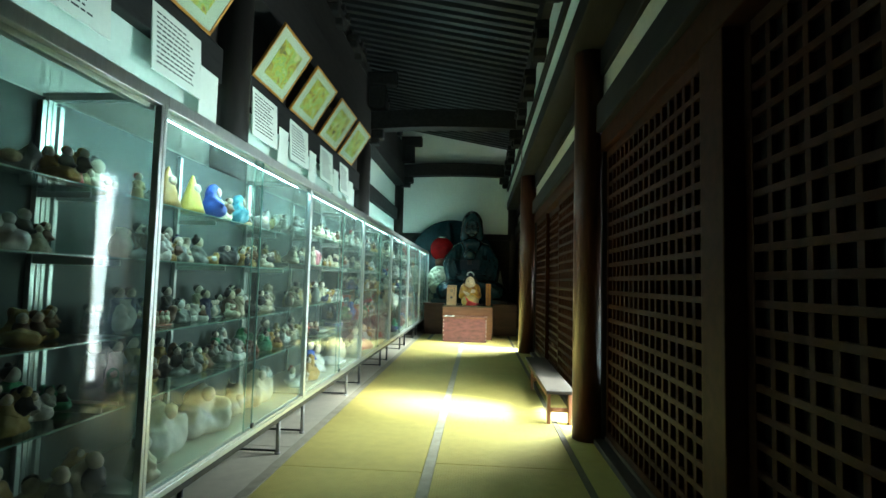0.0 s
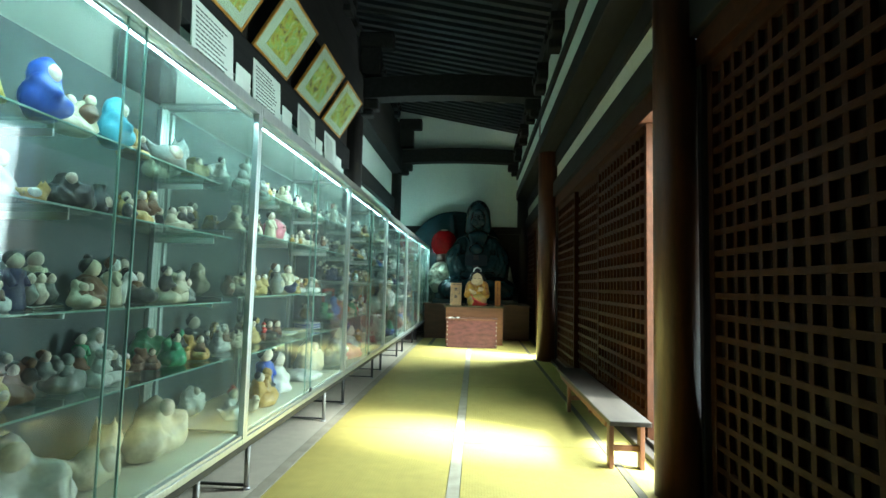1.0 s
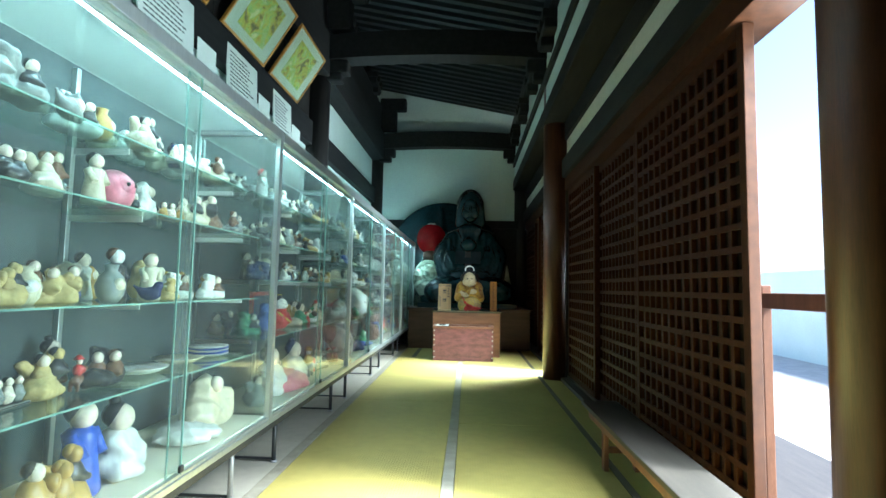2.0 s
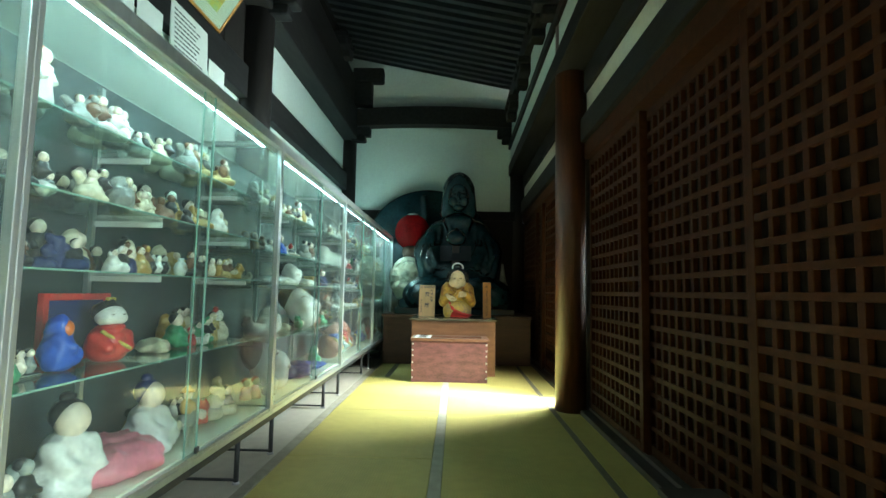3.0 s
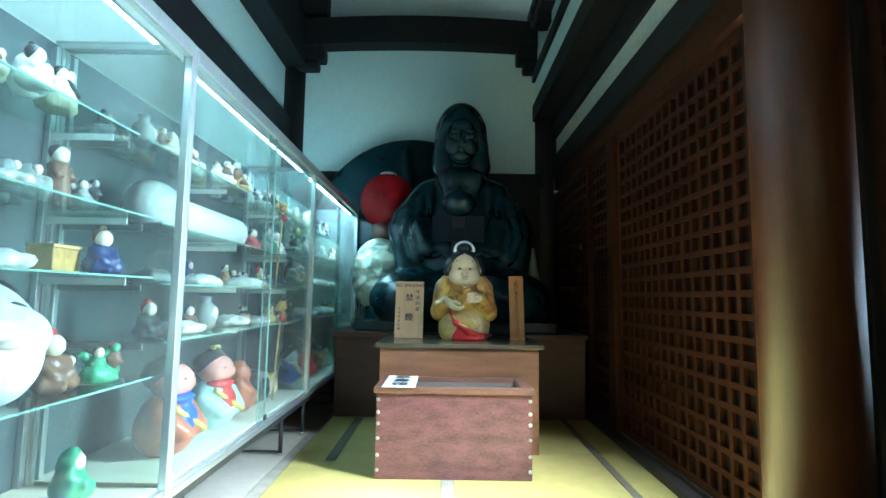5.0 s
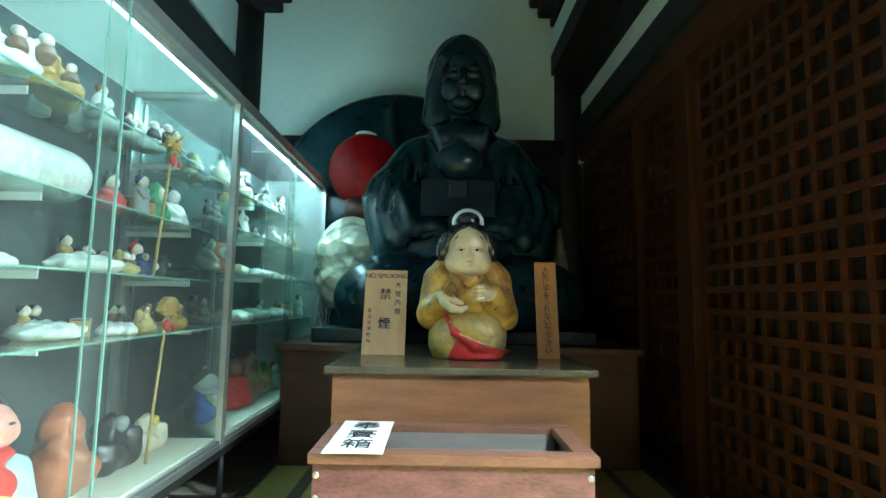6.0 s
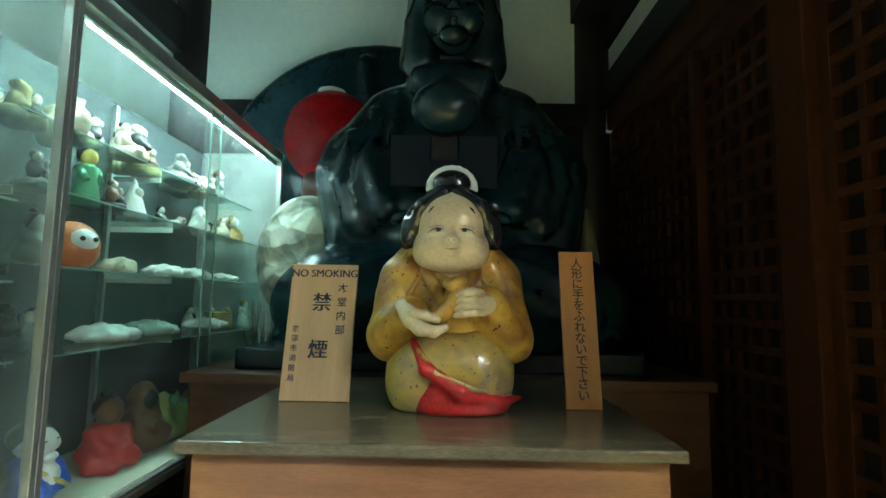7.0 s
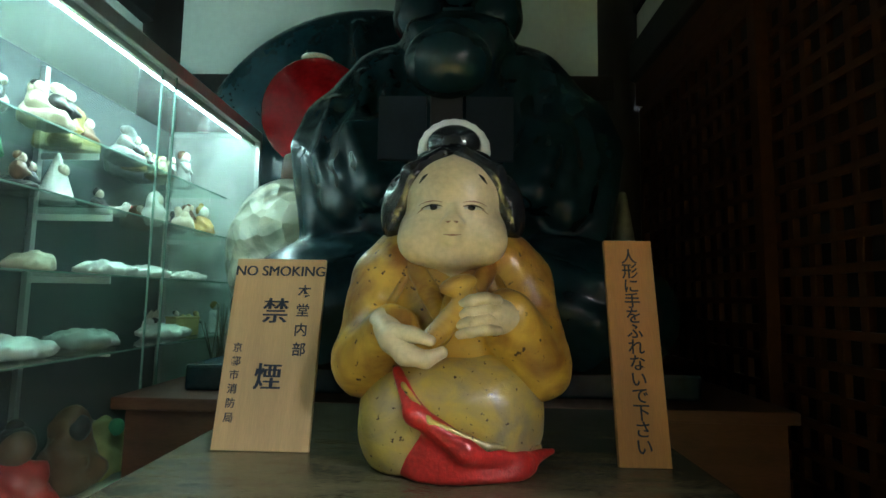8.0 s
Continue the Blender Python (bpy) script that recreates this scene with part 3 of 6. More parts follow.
V_BAR = bar_mesh("upright_bar", 0.026, BAR, 2.11)


def lattice_door(w, label):
    """A door of width w with its near lower corner at the origin, its face at x = 0."""
    d = holder("lattice_door", label, "lattice door", "lattice doors")
    for y0, y1 in ((0, 0.055), (w - 0.055, w)):
        part("stile", slab(-0.02, 0.03, y0, y1, 0.0, 2.2, 0.004), M_LATT, d)
    for z0, z1 in ((0.0, 0.06), (2.14, 2.2)):
        part("rail", slab(-0.02, 0.03, 0.055, w - 0.055, z0, z1, 0.004), M_LATT, d)
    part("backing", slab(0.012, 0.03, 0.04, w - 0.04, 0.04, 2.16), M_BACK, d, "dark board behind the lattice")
    inner = w - 0.11
    n = round(inner / CELL)
    hb = bar_mesh("cross_bar", 0.022, inner + 0.01, BAR)
    for k in range(1, n):
        piece("bar", V_BAR, d, pose(-0.003, 0.055 + inner * k / n, 1.1))
    nz = 20
    for k in range(1, nz):
        piece("bar", hb, d, pose(-0.006, w / 2, 0.06 + 2.08 * k / nz))
    return d


def put_door(y0, y1, track, label="dark brown wooden lattice door with small square openings"):
    key = round(y1 - y0, 3)
    d = DOORS.get(key)
    m = pose(1.30 + 0.053 * track, y0, 0.045)
    if d is None:
        DOORS[key] = d = lattice_door(y1 - y0, label)
        d.matrix_basis = m
    else:
        copy_thing(d, m)


DOORS = {}
for y0, y1, tr in ((-1.25, 0.0, 0), (-0.05, 1.45, 1), (1.66, 3.40, 0), (4.35, 5.80, 0), (5.74, 7.07, 1), (6.98, 8.23, 0),
                   (8.82, 10.50, 0), (10.66, 11.91, 1), (11.3, 12.55, 0)):
    put_door(y0, y1, tr)
bm = bmesh.new()
box(bm, 1.25, 1.47, 1.45, 1.66, 0.03, 2.25, 0.008)
thing("door_post", bm, M_LATT, "square brown post between two lattice doors", "post", kind="structure")
bm = bmesh.new()
box(bm, 1.24, 1.47, 10.50, 10.66, 0.03, 2.25, 0.008)
thing("door_post", bm, M_LATT, "square brown post between two lattice doors", "post", kind="structure")
thing("wall_east_lower", slab(1.30, 1.5, YS, -1.25, -0.1, 2.25), M_DARKV, "dark boarded wall closing the hall", "wall", kind="structure")
for y0, y1 in ((3.4, 3.66), (8.23, 8.5)):
    thing("door_jamb", slab(1.25, 1.46, y0, y1, 0.03, 2.25, 0.006), M_DARKV, "dark jamb behind a round pillar", "jamb", kind="structure")
# low rail added outside the first doorway to cast a shadow band inside
for y0, y1 in ((3.3, 4.9),):
    rail_ob = holder("guard_rail", "plain wooden rail added on the veranda to cast a shadow band", "rail")
    part("bar", slab(1.62, 1.67, y0, y1, 0.98, 1.06, 0.008), M_BLEG, rail_ob)
    for y in (y0, y1):
        part("post", slab(1.62, 1.67, y - 0.03, y + 0.03, -0.08, 1.1, 0.006), M_BLEG, rail_ob)


# ---------------------------------------------------------------- display cabinets
XF, XB = -0.965, -1.47          # front and back of the cabinets
Z0, Z1 = 0.30, 1.92
SHELVES = {
    -2.3: (1.52, 1.26, 0.96, 0.70), -0.5: (1.52, 1.26, 0.96, 0.70), 1.3: (1.52, 1.26, 0.96, 0.70), 3.1: (1.57, 1.31, 0.98, 0.69),
    4.9: (1.58, 1.31, 1.08, 0.75), 6.7: (1.57, 1.27, 1.06, 0.72), 8.5: (1.57, 1.26, 1.04, 0.83), 10.3: (1.55, 1.32, 1.09, 0.83)}


def cabinet(y0, shelves):
    c = holder("display_cabinet", "aluminium-framed glass display cabinet lit from inside, full of figurines", "display cabinet", "row of display cabinets", at=(0, y0, 0))
    L = 1.8

    def p(name, x0, x1, a, b, z0, z1, m, bev=0.002, label="", parent=None):
        bm = slab(x0, x1, a, b, z0, z1, bev)
        return part(name, bm, m, parent or c, label)

    p("back_panel", XB, XB + 0.012, 0.004, L - 0.004, Z0 + 0.05, Z1 - 0.02, M_CBACK, 0)
    p("floor_panel", XB + 0.012, XF - 0.03, 0.02, L - 0.02, Z0 + 0.02, Z0 + 0.05, M_CBASE, 0, "cloth-covered cabinet floor")
    p("top_glass", XB + 0.002, XF - 0.052, 0.022, L - 0.022, Z1 - 0.012, Z1 - 0.006, M_GLASS, 0)
    p("support_rail", XB + 0.03, XF - 0.035, 0.0, L, Z0 - 0.055, Z0, M_STEEL, 0.003, "dark steel rail under the cabinet")
    for y in (0.0, L - 0.022):
        for x in (XF - 0.028, XB):
            p("post", x, x + 0.028, y + 0.001, y + 0.021, Z0, Z1, M_ALU, 0.003)
        p("rail", XB + 0.028, XF - 0.028, y + 0.002, y + 0.02, Z1 - 0.03, Z1, M_ALU)
        p("rail", XB + 0.028, XF - 0.028, y + 0.002, y + 0.02, Z0, Z0 + 0.03, M_ALU)
        p("side_glass", XB + 0.028, XF - 0.028, y + 0.009, y + 0.013, Z0 + 0.03, Z1 - 0.03, M_GLASS_MILKY if y0 > 10 and y > 1 else M_GLASS, 0)
    # front: top rail in two steps, bottom rail with two tracks
    p("top_rail", XF - 0.03, XF + 0.002, 0.022, L - 0.022, Z1 - 0.055, Z1, M_ALU, 0.004)
    p("top_rail", XF - 0.05, XF - 0.031, 0.022, L - 0.022, Z1 - 0.075, Z1 - 0.006, M_ALU, 0.003)
    p("bottom_rail", XF - 0.04, XF, 0.022, L - 0.022, Z0, Z0 + 0.028, M_ALU, 0.004)
    p("bottom_track", XF - 0.034, XF - 0.006, 0.022, L - 0.022, Z0 + 0.028, Z0 + 0.042, M_ALU, 0.002)
    g = p("glass_door", XF - 0.012, XF - 0.007, 0.02, 0.95, Z0 + 0.035, Z1 - 0.05, M_GLASS, 0)
    p("edge_strip", XF - 0.0125, XF - 0.0055, 0.9455, 0.951, Z0 + 0.036, Z1 - 0.05, M_GEDGE, 0, parent=g)
    p("lock", XF - 0.006, XF + 0.006, 0.925, 0.95, Z0 + 0.05, Z0 + 0.075, M_STEEL, 0.003, parent=g)
    g = p("glass_door", XF - 0.026, XF - 0.021, 0.88, L - 0.02, Z0 + 0.035, Z1 - 0.05, M_GLASS, 0)
    p("edge_strip", XF - 0.0265, XF - 0.0205, 0.8785, 0.8835, Z0 + 0.036, Z1 - 0.05, M_GEDGE, 0, parent=g)
    # shelf ladders at the back, brackets and glass shelves
    for y in (0.03, 0.88, L - 0.055):
        p("shelf_upright", XB + 0.013, XB + 0.035, y, y + 0.022, Z0 + 0.05, Z1 - 0.04, M_ALU)
    for i, z in enumerate(shelves):
        front = XF - (0.17, 0.10, 0.09, 0.07)[i]
        s = p("shelf", XB + 0.036, front, 0.03, L - 0.03, z - 0.006, z, M_SHELF, 0, "green-tinted glass shelf")
        p("shelf_edge", front, front + 0.003, 0.03, L - 0.03, z - 0.006, z, M_GEDGE, 0, parent=s)
        for y in (0.04, 0.89, L - 0.05):
            p("shelf_bracket", XB + 0.036, front - 0.08, y, y + 0.006, z - 0.03, z - 0.0065, M_WHITE, 0, parent=s)
    # lamp under the top, behind the front rail
    p("lamp_tray", XF - 0.088, XF - 0.052, 0.10, L - 0.10, Z1 - 0.036, Z1 - 0.02, M_WHITE, 0.003)
    bm = bmesh.new()
    rod(bm, (XF - 0.070, 0.14, Z1 - 0.054), (XF - 0.070, L - 0.14, Z1 - 0.054), 0.0145, seg=14)
    if y0 < 1:
        part("tube", bm, M_WHITE, c, "unlit fluorescent tube")
        return c
    gain = TUBE_GAIN[y0]
    part("tube", bm, M_TUBES[gain], c, "glowing fluorescent tube")
    ym = y0 + L / 2
    lamp_area("cabinet_lamp", (XF - 0.075, ym, Z1 - 0.078), (XF - 0.17, ym, 0.5), 1.5, 0.05, LAMP * gain, TUBE_COL)
    lamp_area("cabinet_lamp", (XF - 0.105, ym, Z1 - 0.05), (XF - 0.115, ym, 4.0), 1.5, 0.03, UPLAMP * gain, TUBE_COL)
    return c


for y0, sh in SHELVES.items():
    cabinet(y0, sh)


def stand(y, m):
    s = holder("cabinet_stand", "steel leg frame under the display cabinets", "stand", "cabinet stands")
    for x in (-1.05, -1.42):
        bm = bmesh.new()
        cyl(bm, x, y, 0.012, 0.246, 0.0135, seg=14)
        leg = part("leg", bm, m, s)
        bm = bmesh.new()
        cyl(bm, x, y, 0.0, 0.012, 0.02, seg=14)
        part("foot", bm, M_NAIL, leg)
    bm = bmesh.new()
    box(bm, -1.42, -1.05, y - 0.008, y + 0.008, 0.014, 0.026, 0.002)
    part("floor_bar", bm, M_STEEL, s)


for k, (a, b) in enumerate(((-2.0, -1.5), (-0.3, 0.2), (1.15, 1.7), (2.85, 3.33), (4.64, 5.2), (6.45, 6.95), (8.21, 8.76), (10.0, 10.5), (11.5, 11.95))):
    stand(a, M_STEELW if k in (3, 4) else M_STEEL)
    stand(b, M_STEELW if k == 3 else M_STEEL)

# ---------------------------------------------------------------- altar, table, offering box
altar = holder("altar", "dark reddish wooden altar platform against the end wall", "altar")
part("body", slab(-0.94, 1.17, 11.03, 12.48, 0.0, 0.66, 0.006), M_ALTAR, altar)
part("top", slab(-0.965, 1.185, 10.99, 12.48, 0.66, 0.70, 0.006), M_ALTAR, altar)
part("plinth", slab(-0.80, 0.95, 11.12, 12.3, 0.70, 0.79, 0.012), M_LACQ, altar, "black plinth under the statue")

table = holder("pedestal_table", "brown wooden pedestal cabinet with a dull overhanging top", "table")
part("body", slab(-0.445, 0.595, 10.065, 10.94, 0.0, 0.672, 0.004), M_TABLE, table)
part("tabletop", slab(-0.475, 0.625, 10.038, 10.98, 0.672, 0.70, 0.006), M_TTOP, table, "dull olive-brown top")

obox = holder("offering_box", "reddish-brown wooden offering box with tin corner nails and slatted mouth", "offering box")
BX0, BX1, BY0, BY1, BZ = -0.402, 0.470, 9.60, 10.0, 0.465
part("front_panel", slab(BX0, BX1, BY0, BY0 + 0.025, 0.0, BZ, 0.003), M_BOX, obox)
part("back_panel", slab(BX0, BX1, BY1 - 0.025, BY1, 0.0, BZ, 0.003), M_BOX, obox)
for x in (BX0, BX1 - 0.025):
    part("side_panel", slab(x, x + 0.025, BY0 + 0.025, BY1 - 0.025, 0.0, BZ, 0.003), M_BOX, obox)
for a in ((BX0 - 0.014, BX1 + 0.014, BY0 - 0.014, BY0 + 0.05), (BX0 - 0.014, BX1 + 0.014, BY1 - 0.04, BY1 + 0.014)):
    part("rim", slab(*a, BZ, BZ + 0.032, 0.004), M_BOXT, obox)
for a in ((BX0 - 0.014, BX0 + 0.055, BY0 + 0.05, BY1 - 0.04), (BX1 - 0.055, BX1 + 0.014, BY0 + 0.05, BY1 - 0.04)):
    part("rim", slab(*a, BZ, BZ + 0.032, 0.004), M_BOXT, obox)
part("chute", slab(BX0 + 0.025, BX1 - 0.025, BY0 + 0.025, BY1 - 0.025, 0.33, 0.345), M_IN, obox, "grey worn boards inside the mouth")
bm = bmesh.new()
for s in (0, 1):
    ya, yb = (BY0 + 0.05, BY0 + 0.17) if s == 0 else (BY1 - 0.04, BY1 - 0.15)
    q = [bm.verts.new(v) for v in ((BX0 + 0.05, ya, BZ + 0.005), (BX1 - 0.05, ya, BZ + 0.005), (BX1 - 0.05, yb, BZ - 0.10), (BX0 + 0.05, yb, BZ - 0.10),
                                   (BX0 + 0.05, ya, BZ - 0.01), (BX1 - 0.05, ya, BZ - 0.01), (BX1 - 0.05, yb, BZ - 0.115), (BX0 + 0.05, yb, BZ - 0.115))]
    for f in ((0, 1, 2, 3), (4, 7, 6, 5), (0, 4, 5, 1), (3, 2, 6, 7)):
        bm.faces.new([q[i] for i in f])
part("slope_board", bm, M_IN, obox)
for k in range(4):
    bm = bmesh.new()
    y, z = BY0 + 0.105 + 0.058 * k, BZ - 0.035
    q = [bm.verts.new((x, y + dy0, z + dz)) for x in (BX0 + 0.03, BX1 - 0.03) for dy0, dz in ((-0.016, 0), (0.016, 0), (0.016, -0.012), (0, -0.04), (-0.016, -0.012))]
    bm.faces.new(q[:5])
    bm.faces.new(q[:4:-1])
    for e in range(5):
        bm.faces.new((q[e], q[5 + e], q[5 + (e + 1) % 5], q[(e + 1) % 5]))
    bmesh.ops.recalc_face_normals(bm, faces=bm.faces[:])
    part("slat", bm, M_SLAT, obox, "grey worn slat across the mouth")
bm = bmesh.new()
ball(bm, (0, 0, 0), (0.011, 0.005, 0.011), sub=2)
nail_me = mesh_of("nail", bm, M_NAIL)
for x in (BX0 + 0.012, BX1 - 0.012):
    for z in (0.05, 0.13, 0.22, 0.30, 0.36, 0.43):
        piece("nail", nail_me, obox, pose(x, BY0 - 0.002, z))


def text(name, body, size, m, parent, at, align="CENTER", vert=False, space=1.12, bold=0.011):
    """Flat raised lettering; vert stacks the characters."""
    rows = [(c, -i * size * space) for i, c in enumerate(body)] if vert else [(body, 0)]
    for s, dz in rows:
        cu = bpy.data.curves.new(name, "FONT")
        cu.body, cu.size, cu.align_x, cu.align_y, cu.extrude = s, size, align, "CENTER", 0.0006
        cu.offset = size * bold if vert else 0.0
        cu.materials.append(m)
        ob = new(name, cu)
        ob.parent = parent
        ob.matrix_basis = at @ pose(0, dz, 0)
        if not vert:             # a second stroke makes the Latin letters bold
            ob = new(name, cu)
            ob.parent = parent
            ob.matrix_basis = at @ pose(size * 0.045, dz, 0.0002)


# sheet of paper over the rim of the box
sheet = holder("paper_sheet", "white paper sheet with black brush writing on the offering box", "paper")
bm = bmesh.new()
nx, ny = 3, 12
vs = [[bm.verts.new((-0.372 + 0.187 * i / nx, 9.575 + 0.42 * j / ny, 0.5005 + 0.0015 * math.sin(j * 1.3 + i))) for i in range(nx + 1)] for j in range(ny + 1)]
for j in range(ny):
    for i in range(nx):
        bm.faces.new((vs[j][i], vs[j][i + 1], vs[j + 1][i + 1], vs[j + 1][i]))
ex = bmesh.ops.extrude_face_region(bm, geom=bm.faces[:])
for v in ex["geom"]:
    if isinstance(v, bmesh.types.BMVert):
        v.co.z += 0.0012
part("sheet", bm, M_PAPER, sheet)
text("writing", "奉賽箱", 0.108, M_INK, sheet, pose(-0.279, 9.908, 0.5042), vert=True, space=1.10, bold=-0.006)

# wooden signs leaning on the table
def sign(name, label, w, h, at, m, th=0.014):
    s = holder(name, label, "sign")
    s.matrix_basis = at
    part("board", slab(-w / 2, w / 2, 0, th, 0, h, 0.0015), m, s)
    return s


s1 = sign("no_smoking_sign", "pale wooden no smoking sign standing on the table", 0.21, 0.425, pose(-0.289, 10.475, 0.701, -12, 0, 0), M_SIGN)
text("writing", "NO SMOKING", 0.0335, M_INKB, s1, pose(0, -0.0008, 0.394, 90))
text("writing", "禁", 0.062, M_INKB, s1, pose(-0.002, -0.0008, 0.297, 90))
text("writing", "煙", 0.062, M_INKB, s1, pose(-0.002, -0.0008, 0.15, 90))
text("writing", "本堂内部", 0.032, M_INKB, s1, pose(0.062, -0.0008, 0.345, 90), vert=True, space=1.38)
text("writing", "京都市消防局", 0.022, M_INKB, s1, pose(-0.076, -0.0008, 0.215, 90), vert=True, space=1.36)
s2 = sign("notice_board", "narrow ochre wooden notice with black brush writing standing on the table", 0.105, 0.475, pose(0.508, 10.43, 0.701, -11, 0, 0), M_SIGN2)
text("writing", "人形に手をふれないで下さい", 0.036, M_INK, s2, pose(0, -0.0008, 0.435, 90), vert=True, space=0.92)

# ---------------------------------------------------------------- bench
bench = holder("bench", "low dark wooden bench with reddish legs by the doors", "bench")
part("seat", slab(0.885, 1.125, 3.79, 5.75, 0.272, 0.30, 0.005), M_BENCH, bench)
for y in (3.91, 5.27):
    for x in (0.905, 1.085):
        part("leg", slab(x, x + 0.028, y - 0.03, y + 0.03, 0.0, 0.272, 0.004), M_BLEG, bench)
    part("stretcher", slab(0.933, 1.085, y - 0.012, y + 0.012, 0.10, 0.135, 0.003), M_BLEG, bench)
part("apron", slab(0.899, 0.912, 3.95, 5.6, 0.225, 0.272, 0.003), M_BLEG, bench)

# ---------------------------------------------------------------- framed pictures and placards


def framed_picture(y0, w):
    p = holder("framed_picture", "gilt-framed yellow-green print leaning out from the wall", "picture", "row of framed prints")
    h, f = 0.585, 0.022
    tilt = 32
    p.matrix_basis = Matrix.Translation((-1.86, y0 + w / 2, 3.085)) @ pose(0, 0, 0, 0, tilt, 0)
    for a in ((-w / 2, w / 2, 0, f), (-w / 2, w / 2, h - f, h)):
        part("frame_bar", slab(-0.012, 0.012, a[0], a[1], a[2], a[3], 0.004), M_FRAME, p)
    for a in ((-w / 2, -w / 2 + f), (w / 2 - f, w / 2)):
        part("frame_bar", slab(-0.012, 0.012, a[0], a[1], f, h - f, 0.004), M_FRAME, p)
    part("mount", slab(-0.008, 0.002, -w / 2 + f, w / 2 - f, f, h - f), M_MOUNT, p)
    part("print", slab(0.002, 0.005, -w * 0.30, w * 0.30, h * 0.17, h * 0.83), M_PRINT, p, "yellow-green painted print")
    part("pane", slab(0.0075, 0.0095, -w / 2 + f, w / 2 - f, f, h - f), M_GLASS, p)
    bm = bmesh.new()
    rod(bm, (-0.012, -w * 0.2, h * 0.8), (-0.22, -w * 0.2, h * 0.98), 0.002, seg=6)
    rod(bm, (-0.012, w * 0.2, h * 0.8), (-0.22, w * 0.2, h * 0.98), 0.002, seg=6)
    part("cord", bm, M_INK, p)


for y0, w in ((0.5, 0.76), (1.42, 0.76), (2.35, 0.78), (3.88, 0.74), (4.83, 0.78), (5.84, 0.82), (6.80, 0.80)):
    framed_picture(y0, w)


def placard(y0, w, h=0.46):
    p = holder("placard", "white card placard with rows of small dark writing", "placard", "row of placards")
    p.matrix_basis = Matrix.Translation((-1.835, y0, 2.53)) @ pose(0, 0, 0, 0, -3, 0)
    part("card", slab(-0.012, 0.0, 0, w, 0, h, 0.002), M_PLACARD, p)
    for k in range(11):
        ln = w * random.uniform(0.62, 0.84)
        z = h - 0.05 - k * (h - 0.09) / 11
        y = w * 0.08
        while y < ln:
            s = random.uniform(0.02, 0.06)
            part("line", slab(-0.001, 0.0012, y, min(y + s, ln + 0.02), z - 0.011, z), M_INK, p)
            y += s + 0.012


for y0, w in ((1.5, 0.58), (2.45, 0.58), (3.92, 0.58), (4.87, 0.60), (5.97, 0.57), (6.93, 0.50)):
    placard(y0, w)
# blank paper slips beside the placards
for y0 in (3.02, 4.55, 5.52, 6.57, 7.45):
    thing("paper_slip", slab(-1.85, -1.845, y0, y0 + 0.26, 2.40, 2.80, 0.001), M_PLACARD, "blank pale paper slip beside a placard", "paper", "row of placards")


# ---------------------------------------------------------------- great statue and its attributes
def front(prims, k, x, z, y0, y1):
    """First y of the blended surface, coming from the aisle, at x and z."""
    ys = np.linspace(y0, y1, 300)
    d = field(prims, k, np.full(300, x), ys, np.full(300, z))
    return float(ys[int(np.argmax(d < 0))])


bm = bmesh.new()
cx, cy = 0.115, 11.54
body = [
    ("e", (cx, cy + 0.04, 1.60), (0.47, 0.29, 0.56), (0, 0, 0)),
    ("c", (cx - 0.24, cy + 0.03, 1.99), (cx + 0.24, cy + 0.03, 1.99), 0.16, 0.16),
    ("e", (cx, cy - 0.04, 2.13), (0.24, 0.17, 0.13), (0, 0, 0)),
    ("c", (cx - 0.13, cy - 0.10, 2.10), (cx + 0.13, cy - 0.10, 2.10), 0.10, 0.10),
    ("e", (cx, cy - 0.02, 1.20), (0.52, 0.38, 0.42), (0, 0, 0)),
    ("e", (cx - 0.36, cy - 0.22, 0.98), (0.46, 0.37, 0.29), (0, 0, 12)),
    ("e", (cx + 0.36, cy - 0.22, 0.98), (0.46, 0.37, 0.29), (0, 0, -12)),
]
for s in (-1, 1):
    body += [
        ("c", (cx + s * 0.32, cy + 0.01, 1.95), (cx + s * 0.475, cy - 0.06, 1.70), 0.165, 0.175),
        ("c", (cx + s * 0.475, cy - 0.08, 1.70), (cx + s * 0.47, cy - 0.16, 1.48), 0.175, 0.15),
        ("c", (cx + s * 0.42, cy - 0.18, 1.52), (cx + s * 0.10, cy - 0.33, 1.41), 0.13, 0.085)]
    # wide sleeve hanging from the forearm to a slanting hem
    for w in (0, 0.5, 1):
        top = (cx + s * (0.56 - 0.20 * w), cy - 0.14 - 0.09 * w, 1.62)
        low = (cx + s * (0.515 - 0.22 * w), cy - 0.27 - 0.08 * w, 1.275 + 0.14 * w)
        body += [("c", top, low, 0.115, 0.070)]
folds = []
for s in (-1, 1):
    # collar bands, long folds over chest and sleeve, creases over the knees
    for r, line in ((0.036, ((0.17, 2.13), (0.11, 1.95), (0.02, 1.76), (-0.05, 1.60))),
                    (0.020, ((0.28, 2.02), (0.27, 1.88), (0.29, 1.70), (0.20, 1.52))),
                    (0.016, ((0.38, 1.94), (0.37, 1.84), (0.40, 1.66), (0.33, 1.50))),
                    (0.014, ((0.48, 1.80), (0.49, 1.70), (0.52, 1.56), (0.47, 1.36))),
                    (0.012, ((0.42, 1.62), (0.43, 1.52), (0.40, 1.45), (0.37, 1.40))),
                    (0.024, ((0.12, 1.22), (0.28, 1.16), (0.46, 1.08), (0.62, 0.98))),
                    (0.022, ((0.10, 1.12), (0.26, 1.04), (0.44, 0.96), (0.56, 0.86)))):
        pts = [(cx + s * x, front(body, 0.045, cx + s * x, z, 10.8, 11.7) + 0.45 * r, z) for x, z in line]
        folds += [("c", p, q, r, r) for p, q in zip(pts, pts[1:])]
